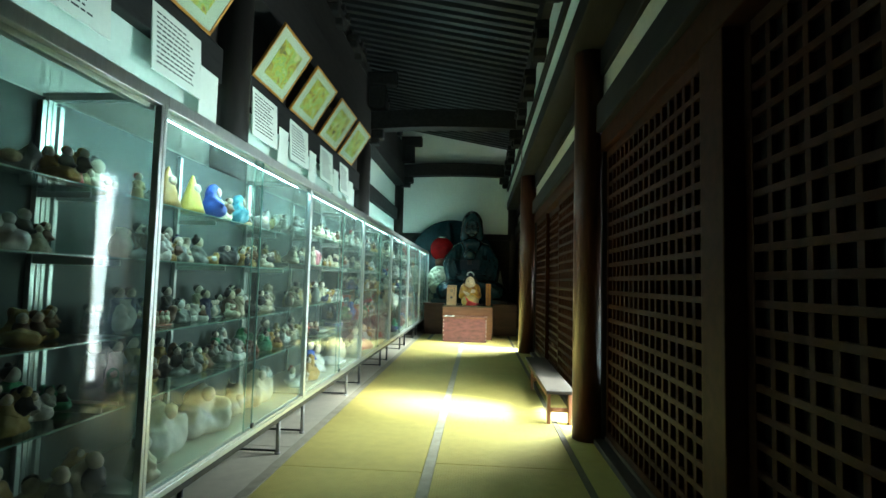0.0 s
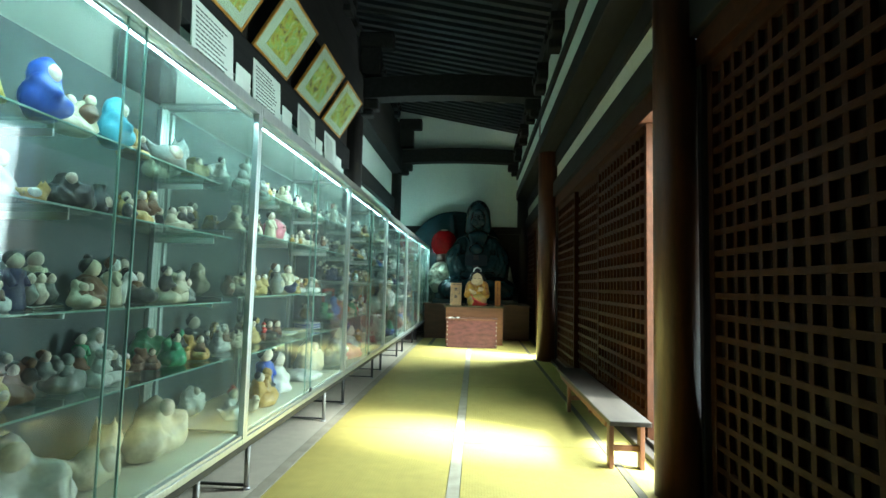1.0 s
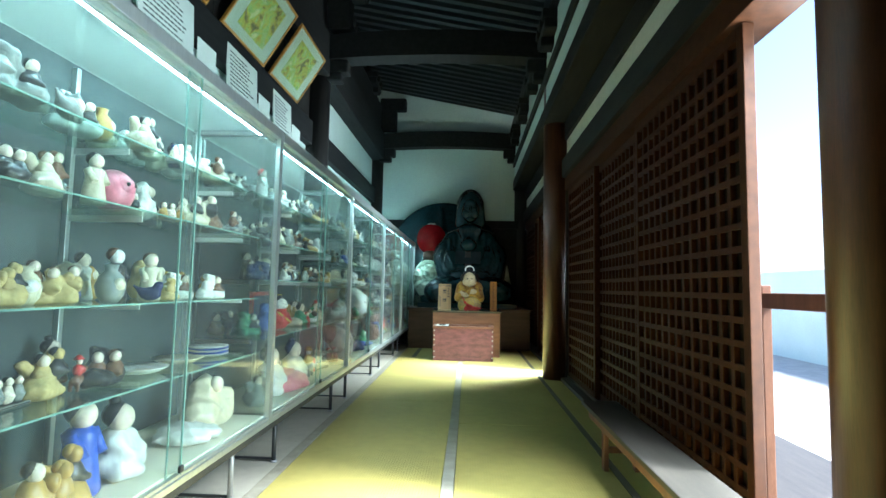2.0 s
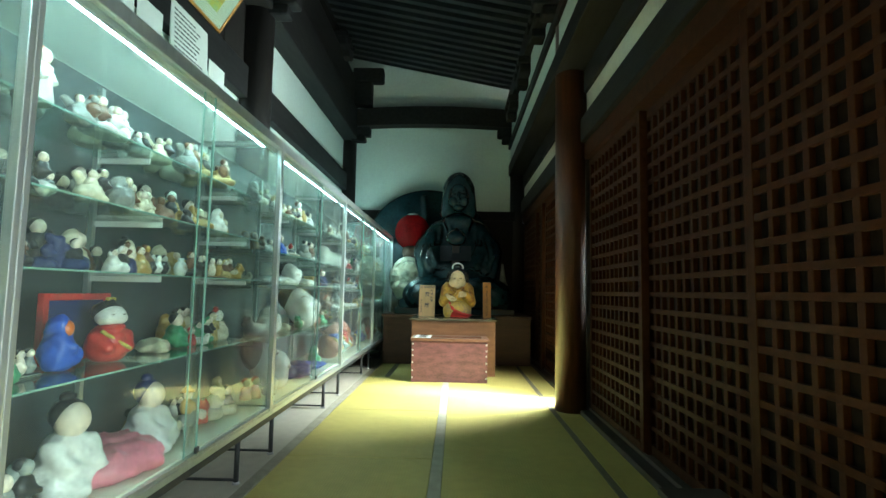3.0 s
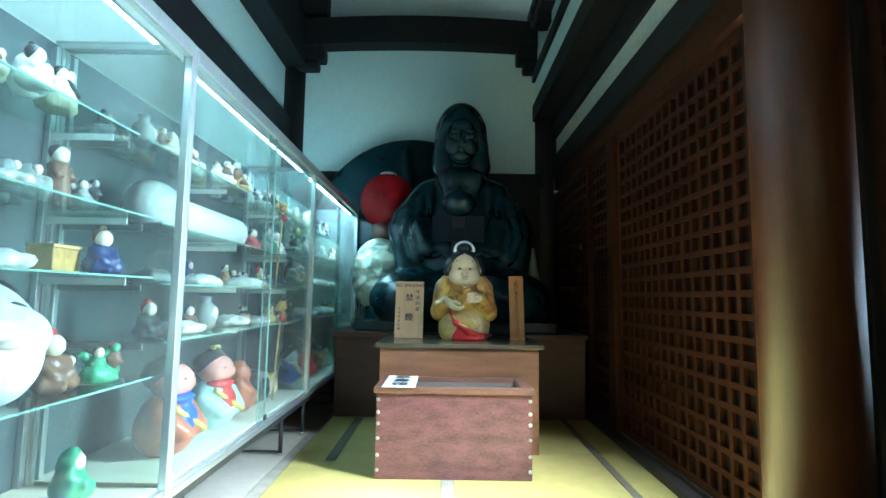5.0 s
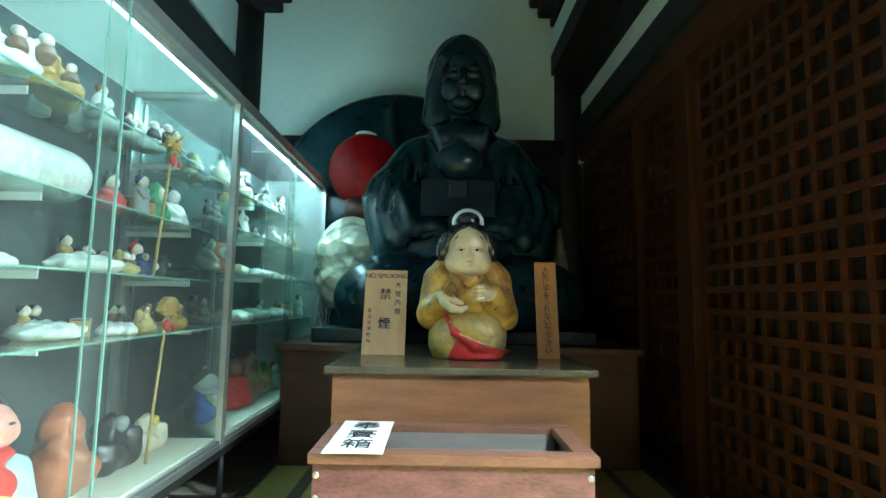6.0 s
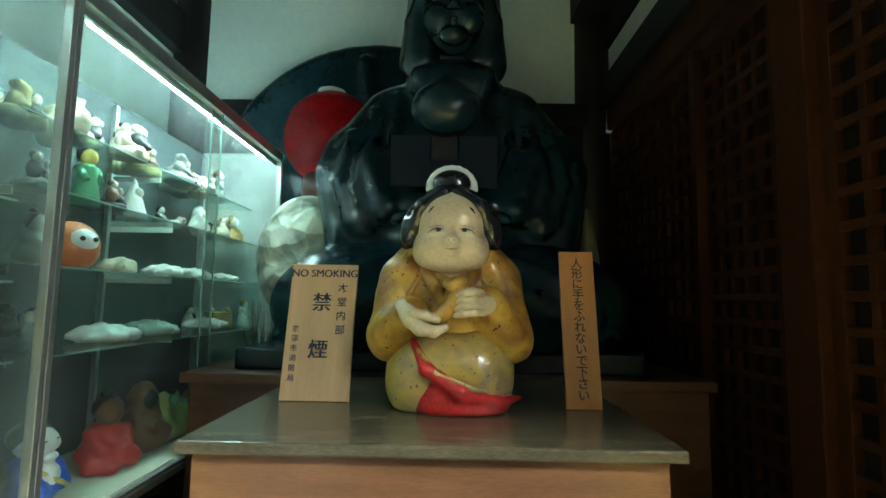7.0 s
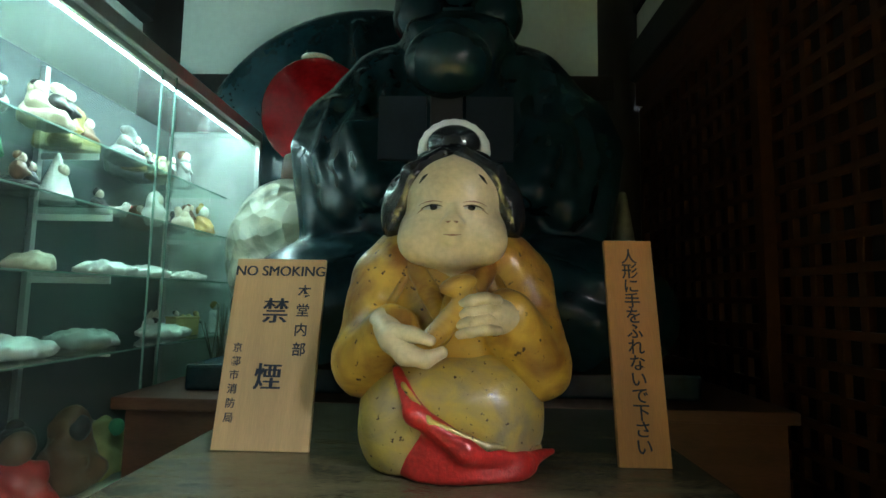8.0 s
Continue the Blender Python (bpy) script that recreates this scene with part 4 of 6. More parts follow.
carve(bm, body + folds, 0.013, 0.045, cut=0.79)
for s in (-1, 1):
    hem = [(cx + s * (0.535 - 0.24 * w), cy - 0.28 - 0.08 * w, 1.235 + 0.15 * w) for w in (0, 0.33, 0.66, 1)]
    carve(bm, [("c", p, q, 0.022, 0.022) for p, q in zip(hem, hem[1:])], 0.010, 0.01)
    # hand on the lap
    carve(bm, [("e", (cx + s * 0.22, cy - 0.40, 1.37), (0.055, 0.045, 0.03), (0, s * 20, 0))] + [("c", (cx + s * (0.18 - 0.02 * u), cy - 0.44, 1.39 - 0.02 * u), (cx + s * (0.10 - 0.01 * u), cy - 0.46, 1.365 - 0.022 * u), 0.016, 0.012) for u in range(4)], 0.010, 0.010)
hair = [
    ("e", (cx, cy + 0.02, 2.615), (0.238, 0.225, 0.290), (0, 0, 0)),
    ("e", (cx, cy + 0.06, 2.36), (0.24, 0.16, 0.20), (0, 0, 0)),
]
for s in (-1, 1):
    hair += [
        ("c", (cx + s * 0.115, cy + 0.01, 2.63), (cx + s * 0.172, cy - 0.02, 2.255), 0.132, 0.116),
        ("c", (cx + s * 0.012, cy - 0.135, 2.785), (cx + s * 0.130, cy - 0.125, 2.665), 0.050, 0.050),
        ("c", (cx + s * 0.130, cy - 0.125, 2.665), (cx + s * 0.200, cy - 0.075, 2.46), 0.050, 0.05),
        ("c", (cx + s * 0.200, cy - 0.075, 2.46), (cx + s * 0.205, cy - 0.055, 2.29), 0.05, 0.055)]
carve(bm, hair, 0.012, 0.03)
face = [
    ("e", (cx, cy - 0.03 - 0.105, 2.475), (0.160, 0.13, 0.225), (0, 0, 0)),
    ("e", (cx - 0.078, cy - 0.03 - 0.185, 2.405), (0.080, 0.060, 0.085), (0, 0, 0)),
    ("e", (cx + 0.078, cy - 0.03 - 0.185, 2.405), (0.080, 0.060, 0.085), (0, 0, 0)),
    ("c", (cx, cy - 0.03 - 0.235, 2.53), (cx, cy - 0.03 - 0.262, 2.435), 0.014, 0.026),
    ("e", (cx - 0.026, cy - 0.03 - 0.250, 2.425), (0.014, 0.014, 0.012), (0, 0, 0)),
    ("e", (cx + 0.026, cy - 0.03 - 0.250, 2.425), (0.014, 0.014, 0.012), (0, 0, 0)),
    ("e", (cx, cy - 0.03 - 0.205, 2.305), (0.075, 0.050, 0.050), (0, 0, 0)),
    ("e", (cx, cy - 0.03 - 0.250, 2.372), (0.030, 0.010, 0.009), (0, 0, 0)),
    ("e", (cx, cy - 0.03 - 0.246, 2.352), (0.022, 0.010, 0.009), (0, 0, 0)),
    ("e", (cx, cy - 0.03 - 0.185, 2.600), (0.10, 0.05, 0.075), (0, 0, 0)),
    ("c", (cx, cy - 0.02, 2.34), (cx, cy - 0.02, 2.10), 0.10, 0.11)]
for s in (-1, 1):
    face += [("e", (cx + s * 0.072, cy - 0.03 - 0.222, 2.495), (0.046, 0.020, 0.018), (0, s * 6, 0)), ("e", (cx + s * 0.072, cy - 0.03 - 0.220, 2.545), (0.05, 0.014, 0.010), (0, s * 10, 0))]
carve(bm, face, 0.009, 0.010)
thing("statue", bm, M_LACQ, "great black lacquered seated statue with long hair on the altar", "statue")

bm = bmesh.new()
carve(bm, [("e", (-0.40, 12.31, 1.70), (1.10, 0.17, 1.075), (0, 0, 0)), ("c", (-0.47, 12.20, 2.62), (-0.42, 12.15, 2.25), 0.02, 0.035)], 0.03, 0.08, cut=0.79)
thing("sack", bm, M_LACQ, "great rounded black sack behind the statue", "sack")

bm = bmesh.new()
carve(bm, [("e", (-0.635, 11.97, 1.995), (0.287, 0.17, 0.298), (0, 0, 0))], 0.02, 0.02)
lathe(bm, [(0.0, 0), (0.07, 0.0), (0.085, 0.012), (0.06, 0.024), (0.0, 0.03)], (-0.635, 11.97, 2.277), 20, 1)
lathe(bm, [(0.14, -0.12), (0.16, -0.06), (0.15, 0.04), (0.11, 0.06)], (-0.635, 11.97, 1.70), 24, 2)
lathe(bm, [(0.12, -0.80), (0.14, -0.35), (0.14, -0.08)], (-0.635, 11.97, 1.64), 20, 2)
thing("red_ball", bm, (M_REDB, M_BAND, M_ALTAR), "red lacquered ball with a white cap on a dark stand", "ornament")

# hammered pale gourd: broad hollows over a round body, on a frayed foot
bm = bmesh.new()
carve(bm, [("e", (-0.68, 11.74, 1.215), (0.275, 0.22, 0.365), (0, 0, 0)), ("e", (-0.60, 11.61, 1.34), (0.14, 0.11, 0.16), (0, 25, 0)), ("e", (-0.79, 11.62, 1.25), (0.11, 0.09, 0.15), (0, -15, 0)),
           ("e", (-0.70, 11.58, 1.10), (0.16, 0.08, 0.10), (0, 15, 0))], 0.016, 0.006, rough=0.004, fq=0.5)
lathe(bm, [(0.17, -0.13), (0.19, -0.10), (0.15, 0.02), (0.12, 0.09)], (-0.68, 11.74, 0.845), 22, 1)
thing("gourd", bm, (M_GOURD, M_LACQ), "pale glossy greenish gourd-shaped carving on a dark foot", "ornament")
tuft = holder("straw_tuft", "dark frayed straw tuft beside the pale gourd", "straw")
rs = random.Random(3)
for _ in range(26):
    bm = bmesh.new()
    u, v = rs.uniform(-0.05, 0.05), rs.uniform(-0.04, 0.04)
    base = Vector((-0.845 + u, 11.52 + v, 0.702))
    tip = base + Vector((rs.uniform(-0.06, 0.05), rs.uniform(-0.05, 0.03), rs.uniform(0.16, 0.30)))
    rod(bm, base, tip, 0.004, 0.0015, 5)
    part("straw", bm, M_SPIND, tuft)

bm = bmesh.new()
carve(bm, [("c", (0.795, 11.42, 1.46), (0.80, 11.42, 1.24), 0.016, 0.045), ("e", (0.805, 11.42, 1.02), (0.088, 0.07, 0.20), (0, 0, 0))], 0.012, 0.05, cut=0.795)
lathe(bm, [(0.07, -0.01), (0.07, 0.03), (0.03, 0.06)], (0.805, 11.42, 0.80), 18, 1)
thing("carved_gourd", bm, (M_SPIND, M_LACQ), "dull slender gourd carving beside the statue", "ornament")

plq = holder("plaque_stand", "dark plaque with a black orb on a post before the statue", "plaque")
part("board", slab(-0.14, 0.018, 10.995, 11.015, 1.478, 1.695, 0.002), M_BOARD, plq)
part("board", slab(0.149, 0.305, 10.995, 11.015, 1.478, 1.695, 0.002), M_BOARD, plq)
part("board", slab(0.018, 0.149, 10.995, 11.015, 1.478, 1.590, 0.002), M_BOARD, plq)
bm = bmesh.new()
carve(bm, [("e", (0.087, 10.99, 1.808), (0.147, 0.11, 0.118), (0, 0, 0)), ("c", (0.087, 10.99, 1.90), (0.087, 10.99, 1.955), 0.05, 0.008)], 0.010, 0.05)
part("orb", bm, M_LACQ, plq)
part("post", slab(0.03, 0.138, 11.018, 11.06, 0.705, 1.74, 0.006), M_INK, plq)

# ---------------------------------------------------------------- seated clay doll on the table
bm = bmesh.new()
dx, dy = 0.115, 10.47
FLOORZ = 0.701
carve(bm, [  # robe
    ("e", (dx, dy + 0.02, 0.98), (0.165, 0.13, 0.19), (0, 0, 0)),
    ("c", (dx - 0.10, dy, 1.095), (dx + 0.10, dy, 1.095), 0.085, 0.085),
    ("c", (dx - 0.148, dy - 0.005, 1.065), (dx - 0.172, dy - 0.05, 0.90), 0.068, 0.066),
    ("c", (dx + 0.148, dy - 0.005, 1.065), (dx + 0.172, dy - 0.05, 0.90), 0.068, 0.066),
    ("c", (dx - 0.172, dy - 0.055, 0.90), (dx - 0.112, dy - 0.125, 0.968), 0.066, 0.052),
    ("c", (dx + 0.172, dy - 0.055, 0.90), (dx + 0.108, dy - 0.125, 0.998), 0.066, 0.054),
    ("c", (dx - 0.02, dy - 0.14, 0.96), (dx + 0.02, dy - 0.165, 1.045), 0.02, 0.028),
], 0.0075, 0.022, 0, rough=0.0022, fq=1.6)
for s in (-1, 1):                # collar bands, sleeve hems and folds
    carve(bm, [("c", (dx + s * 0.082, dy - 0.062, 1.105), (dx + s * 0.045, dy - 0.108, 1.045), 0.021, 0.020),
               ("c", (dx + s * 0.045, dy - 0.108, 1.045), (dx + s * 0.008, dy - 0.120, 0.975), 0.020, 0.016)], 0.006, 0.01)
    carve(bm, [("c", (dx + s * 0.085, dy - 0.075, 1.085), (dx + s * 0.13, dy - 0.100, 1.0), 0.008, 0.009),
               ("c", (dx + s * 0.13, dy - 0.100, 1.0), (dx + s * 0.175, dy - 0.110, 0.92), 0.009, 0.006)], 0.005, 0.008)
carve(bm, [  # skirt and knees
    ("e", (dx + 0.005, dy - 0.02, 0.83), (0.172, 0.150, 0.105), (0, 0, 0)),
    ("e", (dx - 0.09, dy - 0.06, 0.79), (0.09, 0.10, 0.115), (0, 0, 0)),
    ("e", (dx + 0.085, dy - 0.05, 0.80), (0.10, 0.11, 0.11), (0, 0, 0)),
    ("e", (dx, dy + 0.01, 0.745), (0.165, 0.135, 0.08), (0, 0, 0)),
    ("c", (dx - 0.098, dy - 0.035, 0.77), (dx - 0.092, dy - 0.040, 0.862), 0.078, 0.072),
    ("c", (dx + 0.098, dy - 0.030, 0.77), (dx + 0.092, dy - 0.040, 0.868), 0.080, 0.074),
], 0.0075, 0.03, 1, cut=FLOORZ, rough=0.001)
carve(bm, [  # red lining
    ("c", (dx - 0.100, dy - 0.125, 0.895), (dx - 0.062, dy - 0.168, 0.825), 0.010, 0.018),
    ("c", (dx - 0.062, dy - 0.168, 0.825), (dx + 0.03, dy - 0.170, 0.765), 0.018, 0.021),
    ("c", (dx + 0.03, dy - 0.170, 0.765), (dx + 0.13, dy - 0.125, 0.733), 0.021, 0.020),
    ("c", (dx + 0.13, dy - 0.125, 0.733), (dx + 0.205, dy - 0.055, 0.735), 0.020, 0.006),
    ("e", (dx - 0.005, dy - 0.126, 0.737), (0.085, 0.046, 0.058), (0, 0, 0)),
    ("e", (dx + 0.03, dy - 0.10, 0.715), (0.135, 0.065, 0.03), (0, 0, 0)),
    ("e", (dx - 0.028, dy - 0.140, 0.775), (0.028, 0.030, 0.05), (0, 20, 0)),
], 0.006, 0.016, 2, cut=FLOORZ)
carve(bm, [("c", (dx - 0.085, dy - 0.160, 0.875), (dx - 0.035, dy - 0.180, 0.815), 0.006, 0.007),
           ("c", (dx - 0.035, dy - 0.180, 0.815), (dx + 0.07, dy - 0.172, 0.772), 0.007, 0.007),
           ("c", (dx + 0.07, dy - 0.172, 0.772), (dx + 0.175, dy - 0.09, 0.752), 0.007, 0.005)], 0.005, 0.006, 1)


def grown(prims, k, c=(0.115, 10.44, 1.195)):
    """The same shapes, k times as large round c."""
    g = lambda p: tuple(c[i] + k * (p[i] - c[i]) for i in range(3))
    return [("e", g(p[1]), tuple(k * r for r in p[2]), p[3]) if p[0] == "e" else ("c", g(p[1]), g(p[2]), k * p[3], k * p[4]) for p in prims]


carve(bm, grown([  # face and neck
    ("e", (dx, dy - 0.050, 1.166), (0.102, 0.086, 0.074), (0, 0, 0)),
    ("e", (dx, dy - 0.050, 1.232), (0.091, 0.082, 0.086), (0, 0, 0)),
    ("e", (dx - 0.050, dy - 0.085, 1.150), (0.050, 0.047, 0.046), (0, 0, 0)),
    ("e", (dx + 0.050, dy - 0.085, 1.150), (0.050, 0.047, 0.046), (0, 0, 0)),
    ("e", (dx, dy - 0.098, 1.122), (0.050, 0.034, 0.026), (0, 0, 0)),
    ("c", (dx, dy - 0.130, 1.200), (dx, dy - 0.142, 1.178), 0.008, 0.0125),
    ("e", (dx - 0.011, dy - 0.140, 1.173), (0.0085, 0.008, 0.0065), (0, 0, 0)),
    ("e", (dx + 0.011, dy - 0.140, 1.173), (0.0085, 0.008, 0.0065), (0, 0, 0)),
    ("e", (dx, dy - 0.137, 1.154), (0.015, 0.008, 0.0045), (0, 0, 0)),
    ("e", (dx, dy - 0.134, 1.144), (0.011, 0.007, 0.0045), (0, 0, 0)),
    ("e", (dx - 0.036, dy - 0.112, 1.205), (0.022, 0.012, 0.010), (0, 0, 12)),
    ("e", (dx + 0.036, dy - 0.112, 1.205), (0.022, 0.012, 0.010), (0, 0, -12)),
    ("e", (dx - 0.113, dy - 0.030, 1.122), (0.013, 0.016, 0.028), (0, 0, 0)),
    ("e", (dx + 0.113, dy - 0.030, 1.122), (0.013, 0.016, 0.028), (0, 0, 0)),
    ("e", (dx, dy - 0.03, 1.075), (0.06, 0.06, 0.05), (0, 0, 0)),
], 1.1), 0.005, 0.014, 3)
# lower hand, curled round the end of the staff
def chain(pts):
    return [("c", p[:3], q[:3], p[3], q[3]) for p, q in zip(pts, pts[1:])]


carve(bm, chain([(dx - 0.125, dy - 0.140, 0.985, 0.028), (dx - 0.102, dy - 0.182, 0.958, 0.026), (dx - 0.078, dy - 0.203, 0.934, 0.020),
                 (dx - 0.042, dy - 0.212, 0.926, 0.015), (dx - 0.014, dy - 0.206, 0.938, 0.011)]), 0.0035, 0.006, 3)
carve(bm, chain([(dx - 0.100, dy - 0.186, 0.968, 0.020), (dx - 0.066, dy - 0.206, 0.968, 0.014), (dx - 0.034, dy - 0.208, 0.958, 0.010)]), 0.0035, 0.006, 3)
# upper hand, a fist with four fingers wrapped slantwise
carve(bm, [("e", (dx + 0.052, dy - 0.172, 1.004), (0.040, 0.032, 0.040), (0, -12, 0)), ("c", (dx + 0.066, dy - 0.170, 1.002), (dx + 0.108, dy - 0.145, 0.998), 0.034, 0.034)], 0.0035, 0.006, 3)
for i in range(4):
    z = 1.034 - 0.0175 * i
    carve(bm, chain([(dx + 0.082, dy - 0.186, z - 0.004, 0.0105), (dx + 0.060, dy - 0.203, z - 0.002, 0.0115), (dx + 0.036, dy - 0.207, z - 0.006, 0.0110), (dx + 0.016, dy - 0.196, z - 0.013, 0.0085)]), 0.0032, 0.005, 3)
carve(bm, [("c", (dx - 0.046, dy - 0.186, 0.945), (dx + 0.028, dy - 0.184, 1.026), 0.020, 0.022), ("e", (dx + 0.012, dy - 0.186, 1.056), (0.036, 0.020, 0.018), (0, -18, 0))], 0.006, 0.01, 0)
carve(bm, grown([  # hair
    ("e", (dx, dy + 0.002, 1.228), (0.127, 0.100, 0.104), (0, 0, 0)),
    ("e", (dx - 0.106, dy - 0.018, 1.222), (0.036, 0.062, 0.072), (0, 10, 0)),
    ("e", (dx + 0.106, dy - 0.018, 1.222), (0.036, 0.062, 0.072), (0, -10, 0)),
    ("c", (dx - 0.104, dy - 0.062, 1.215), (dx - 0.078, dy - 0.082, 1.275), 0.016, 0.020),
    ("c", (dx + 0.104, dy - 0.062, 1.215), (dx + 0.078, dy - 0.082, 1.275), 0.016, 0.020),
    ("c", (dx - 0.078, dy - 0.082, 1.275), (dx - 0.020, dy - 0.085, 1.312), 0.020, 0.016),
    ("c", (dx + 0.078, dy - 0.082, 1.275), (dx + 0.020, dy - 0.085, 1.312), 0.020, 0.016),
], 1.08) + [("e", (dx, dy - 0.02, 1.362), (0.060, 0.045, 0.044), (0, 0, 0)), ("e", (dx, dy - 0.03, 1.328), (0.080, 0.055, 0.022), (0, 0, 0))], 0.006, 0.010, 4)
arc = [(dx + 0.067 * math.cos(a), dy - 0.012, 1.348 + 0.062 * math.sin(a)) for a in [math.pi * k / 10 for k in range(0, 11)]]
carve(bm, [("c", p, q, 0.0135, 0.0135) for p, q in zip(arc, arc[1:])], 0.005, 0.004, 5)
# painted eyes, brows and mouth as thin inlays


def face_y(x, z):
    """Front of the face at x from its middle and height z."""
    ys = np.linspace(dy - 0.20, dy, 400)
    pr = [("e", (dx, dy - 0.050, 1.166), (0.102, 0.086, 0.074), (0, 0, 0)), ("e", (dx, dy - 0.050, 1.232), (0.091, 0.082, 0.086), (0, 0, 0)),
          ("e", (dx - 0.050, dy - 0.085, 1.150), (0.050, 0.047, 0.046), (0, 0, 0)), ("e", (dx + 0.050, dy - 0.085, 1.150), (0.050, 0.047, 0.046), (0, 0, 0)),
          ("c", (dx, dy - 0.130, 1.200), (dx, dy - 0.142, 1.178), 0.008, 0.0125), ("e", (dx, dy - 0.137, 1.154), (0.015, 0.008, 0.0045), (0, 0, 0)),
          ("e", (dx - 0.036, dy - 0.112, 1.205), (0.022, 0.012, 0.010), (0, 0, 12)), ("e", (dx + 0.036, dy - 0.112, 1.205), (0.022, 0.012, 0.010), (0, 0, -12))]
    pr = grown(pr, 1.1)
    d = field(pr, 0.014, np.full(400, dx + x), ys, np.full(400, z))
    return ys[int(np.argmax(d < 0))]


def inlay(x, z, w, h, mi, tilt=0.0, seg=1):
    """A thin stroke that follows the face."""
    n = 7
    pts = []
    for i in range(n):
        u = -1 + 2 * i / (n - 1)
        px, pz = x + w * u * math.cos(radians(tilt)), z + w * u * math.sin(radians(tilt)) - seg * h * u * u
        pts.append((dx + px, face_y(px, pz) - 0.0012, pz, h * (1 - 0.75 * abs(u))))
    for p, q in zip(pts, pts[1:]):
        rod(bm, p[:3], q[:3], max(p[3], 0.0006), max(q[3], 0.0006), 8, mi)


for s in (-1, 1):
    inlay(s * 0.039, 1.2040, 0.0170, 0.0048, 7, s * -4, 0.3)                     # white of the eye
    ball(bm, (dx + s * 0.037, face_y(s * 0.037, 1.2045) - 0.0016, 1.2042), (0.0088, 0.0056, 0.0056), (0, 0, s * 15), 4, 2)
    inlay(s * 0.040, 1.2092, 0.0205, 0.0019, 4, s * -6, 2.6)                     # upper lid
    inlay(s * 0.060, 1.2000, 0.0100, 0.0011, 6, s * -24, 0.6)                    # crease at the outer corner
    inlay(s * 0.043, 1.2170, 0.0230, 0.0012, 6, s * -6, 4.0)                     # fold over the eye
    inlay(s * 0.058, 1.266, 0.0125, 0.0034, 4, s * -48, 0.5)                     # brow
    inlay(s * 0.008, 1.1730, 0.0050, 0.0022, 6, 0, -0.5)                         # nostril
inlay(0, 1.1490, 0.0165, 0.0017, 6, 0, -1.2)
inlay(0, 1.1630, 0.0110, 0.0012, 6, 0, 1.5)
thing("clay_doll", bm, (M_ROBE, M_SKIRT, M_CLOTHR, M_SKIN, M_HAIR, M_BAND, M_LIP, M_EYE), "glazed clay doll in ochre robe with red lining on table", "doll")

# ---------------------------------------------------------------- figurines on the shelves
def clay(name, col, rough=0.4):
    return mat(name, col, rough, 0, 38, 0.28, 130, 0.3, coat=0.1)


CL = {
    "white": clay("white_china", (0.74, 0.74, 0.70)), "cream": clay("cream_china", (0.62, 0.56, 0.40)), "ochre": clay("ochre_clay", (0.45, 0.28, 0.07)),
    "brown": clay("brown_clay", (0.16, 0.08, 0.04)), "black": clay("black_clay", (0.03, 0.03, 0.03), 0.3), "blue": clay("blue_glaze", (0.03, 0.09, 0.48)),
    "sky": clay("turquoise_glaze", (0.08, 0.40, 0.55)), "red": clay("bright_red_glaze", (0.55, 0.04, 0.03)), "pink": clay("pink_glaze", (0.66, 0.20, 0.26)),
    "green": clay("green_glaze", (0.06, 0.28, 0.13)), "grey": clay("grey_clay", (0.25, 0.27, 0.25)), "skin": clay("pale_face_clay", (0.72, 0.62, 0.50)),
    "yellow": clay("yellow_glaze", (0.60, 0.48, 0.08)), "straw": clay("straw", (0.50, 0.38, 0.15), 0.8), "terra": clay("terracotta", (0.42, 0.13, 0.06)), "navy": clay("navy_glaze", (0.02, 0.03, 0.12))}
FIG = {}


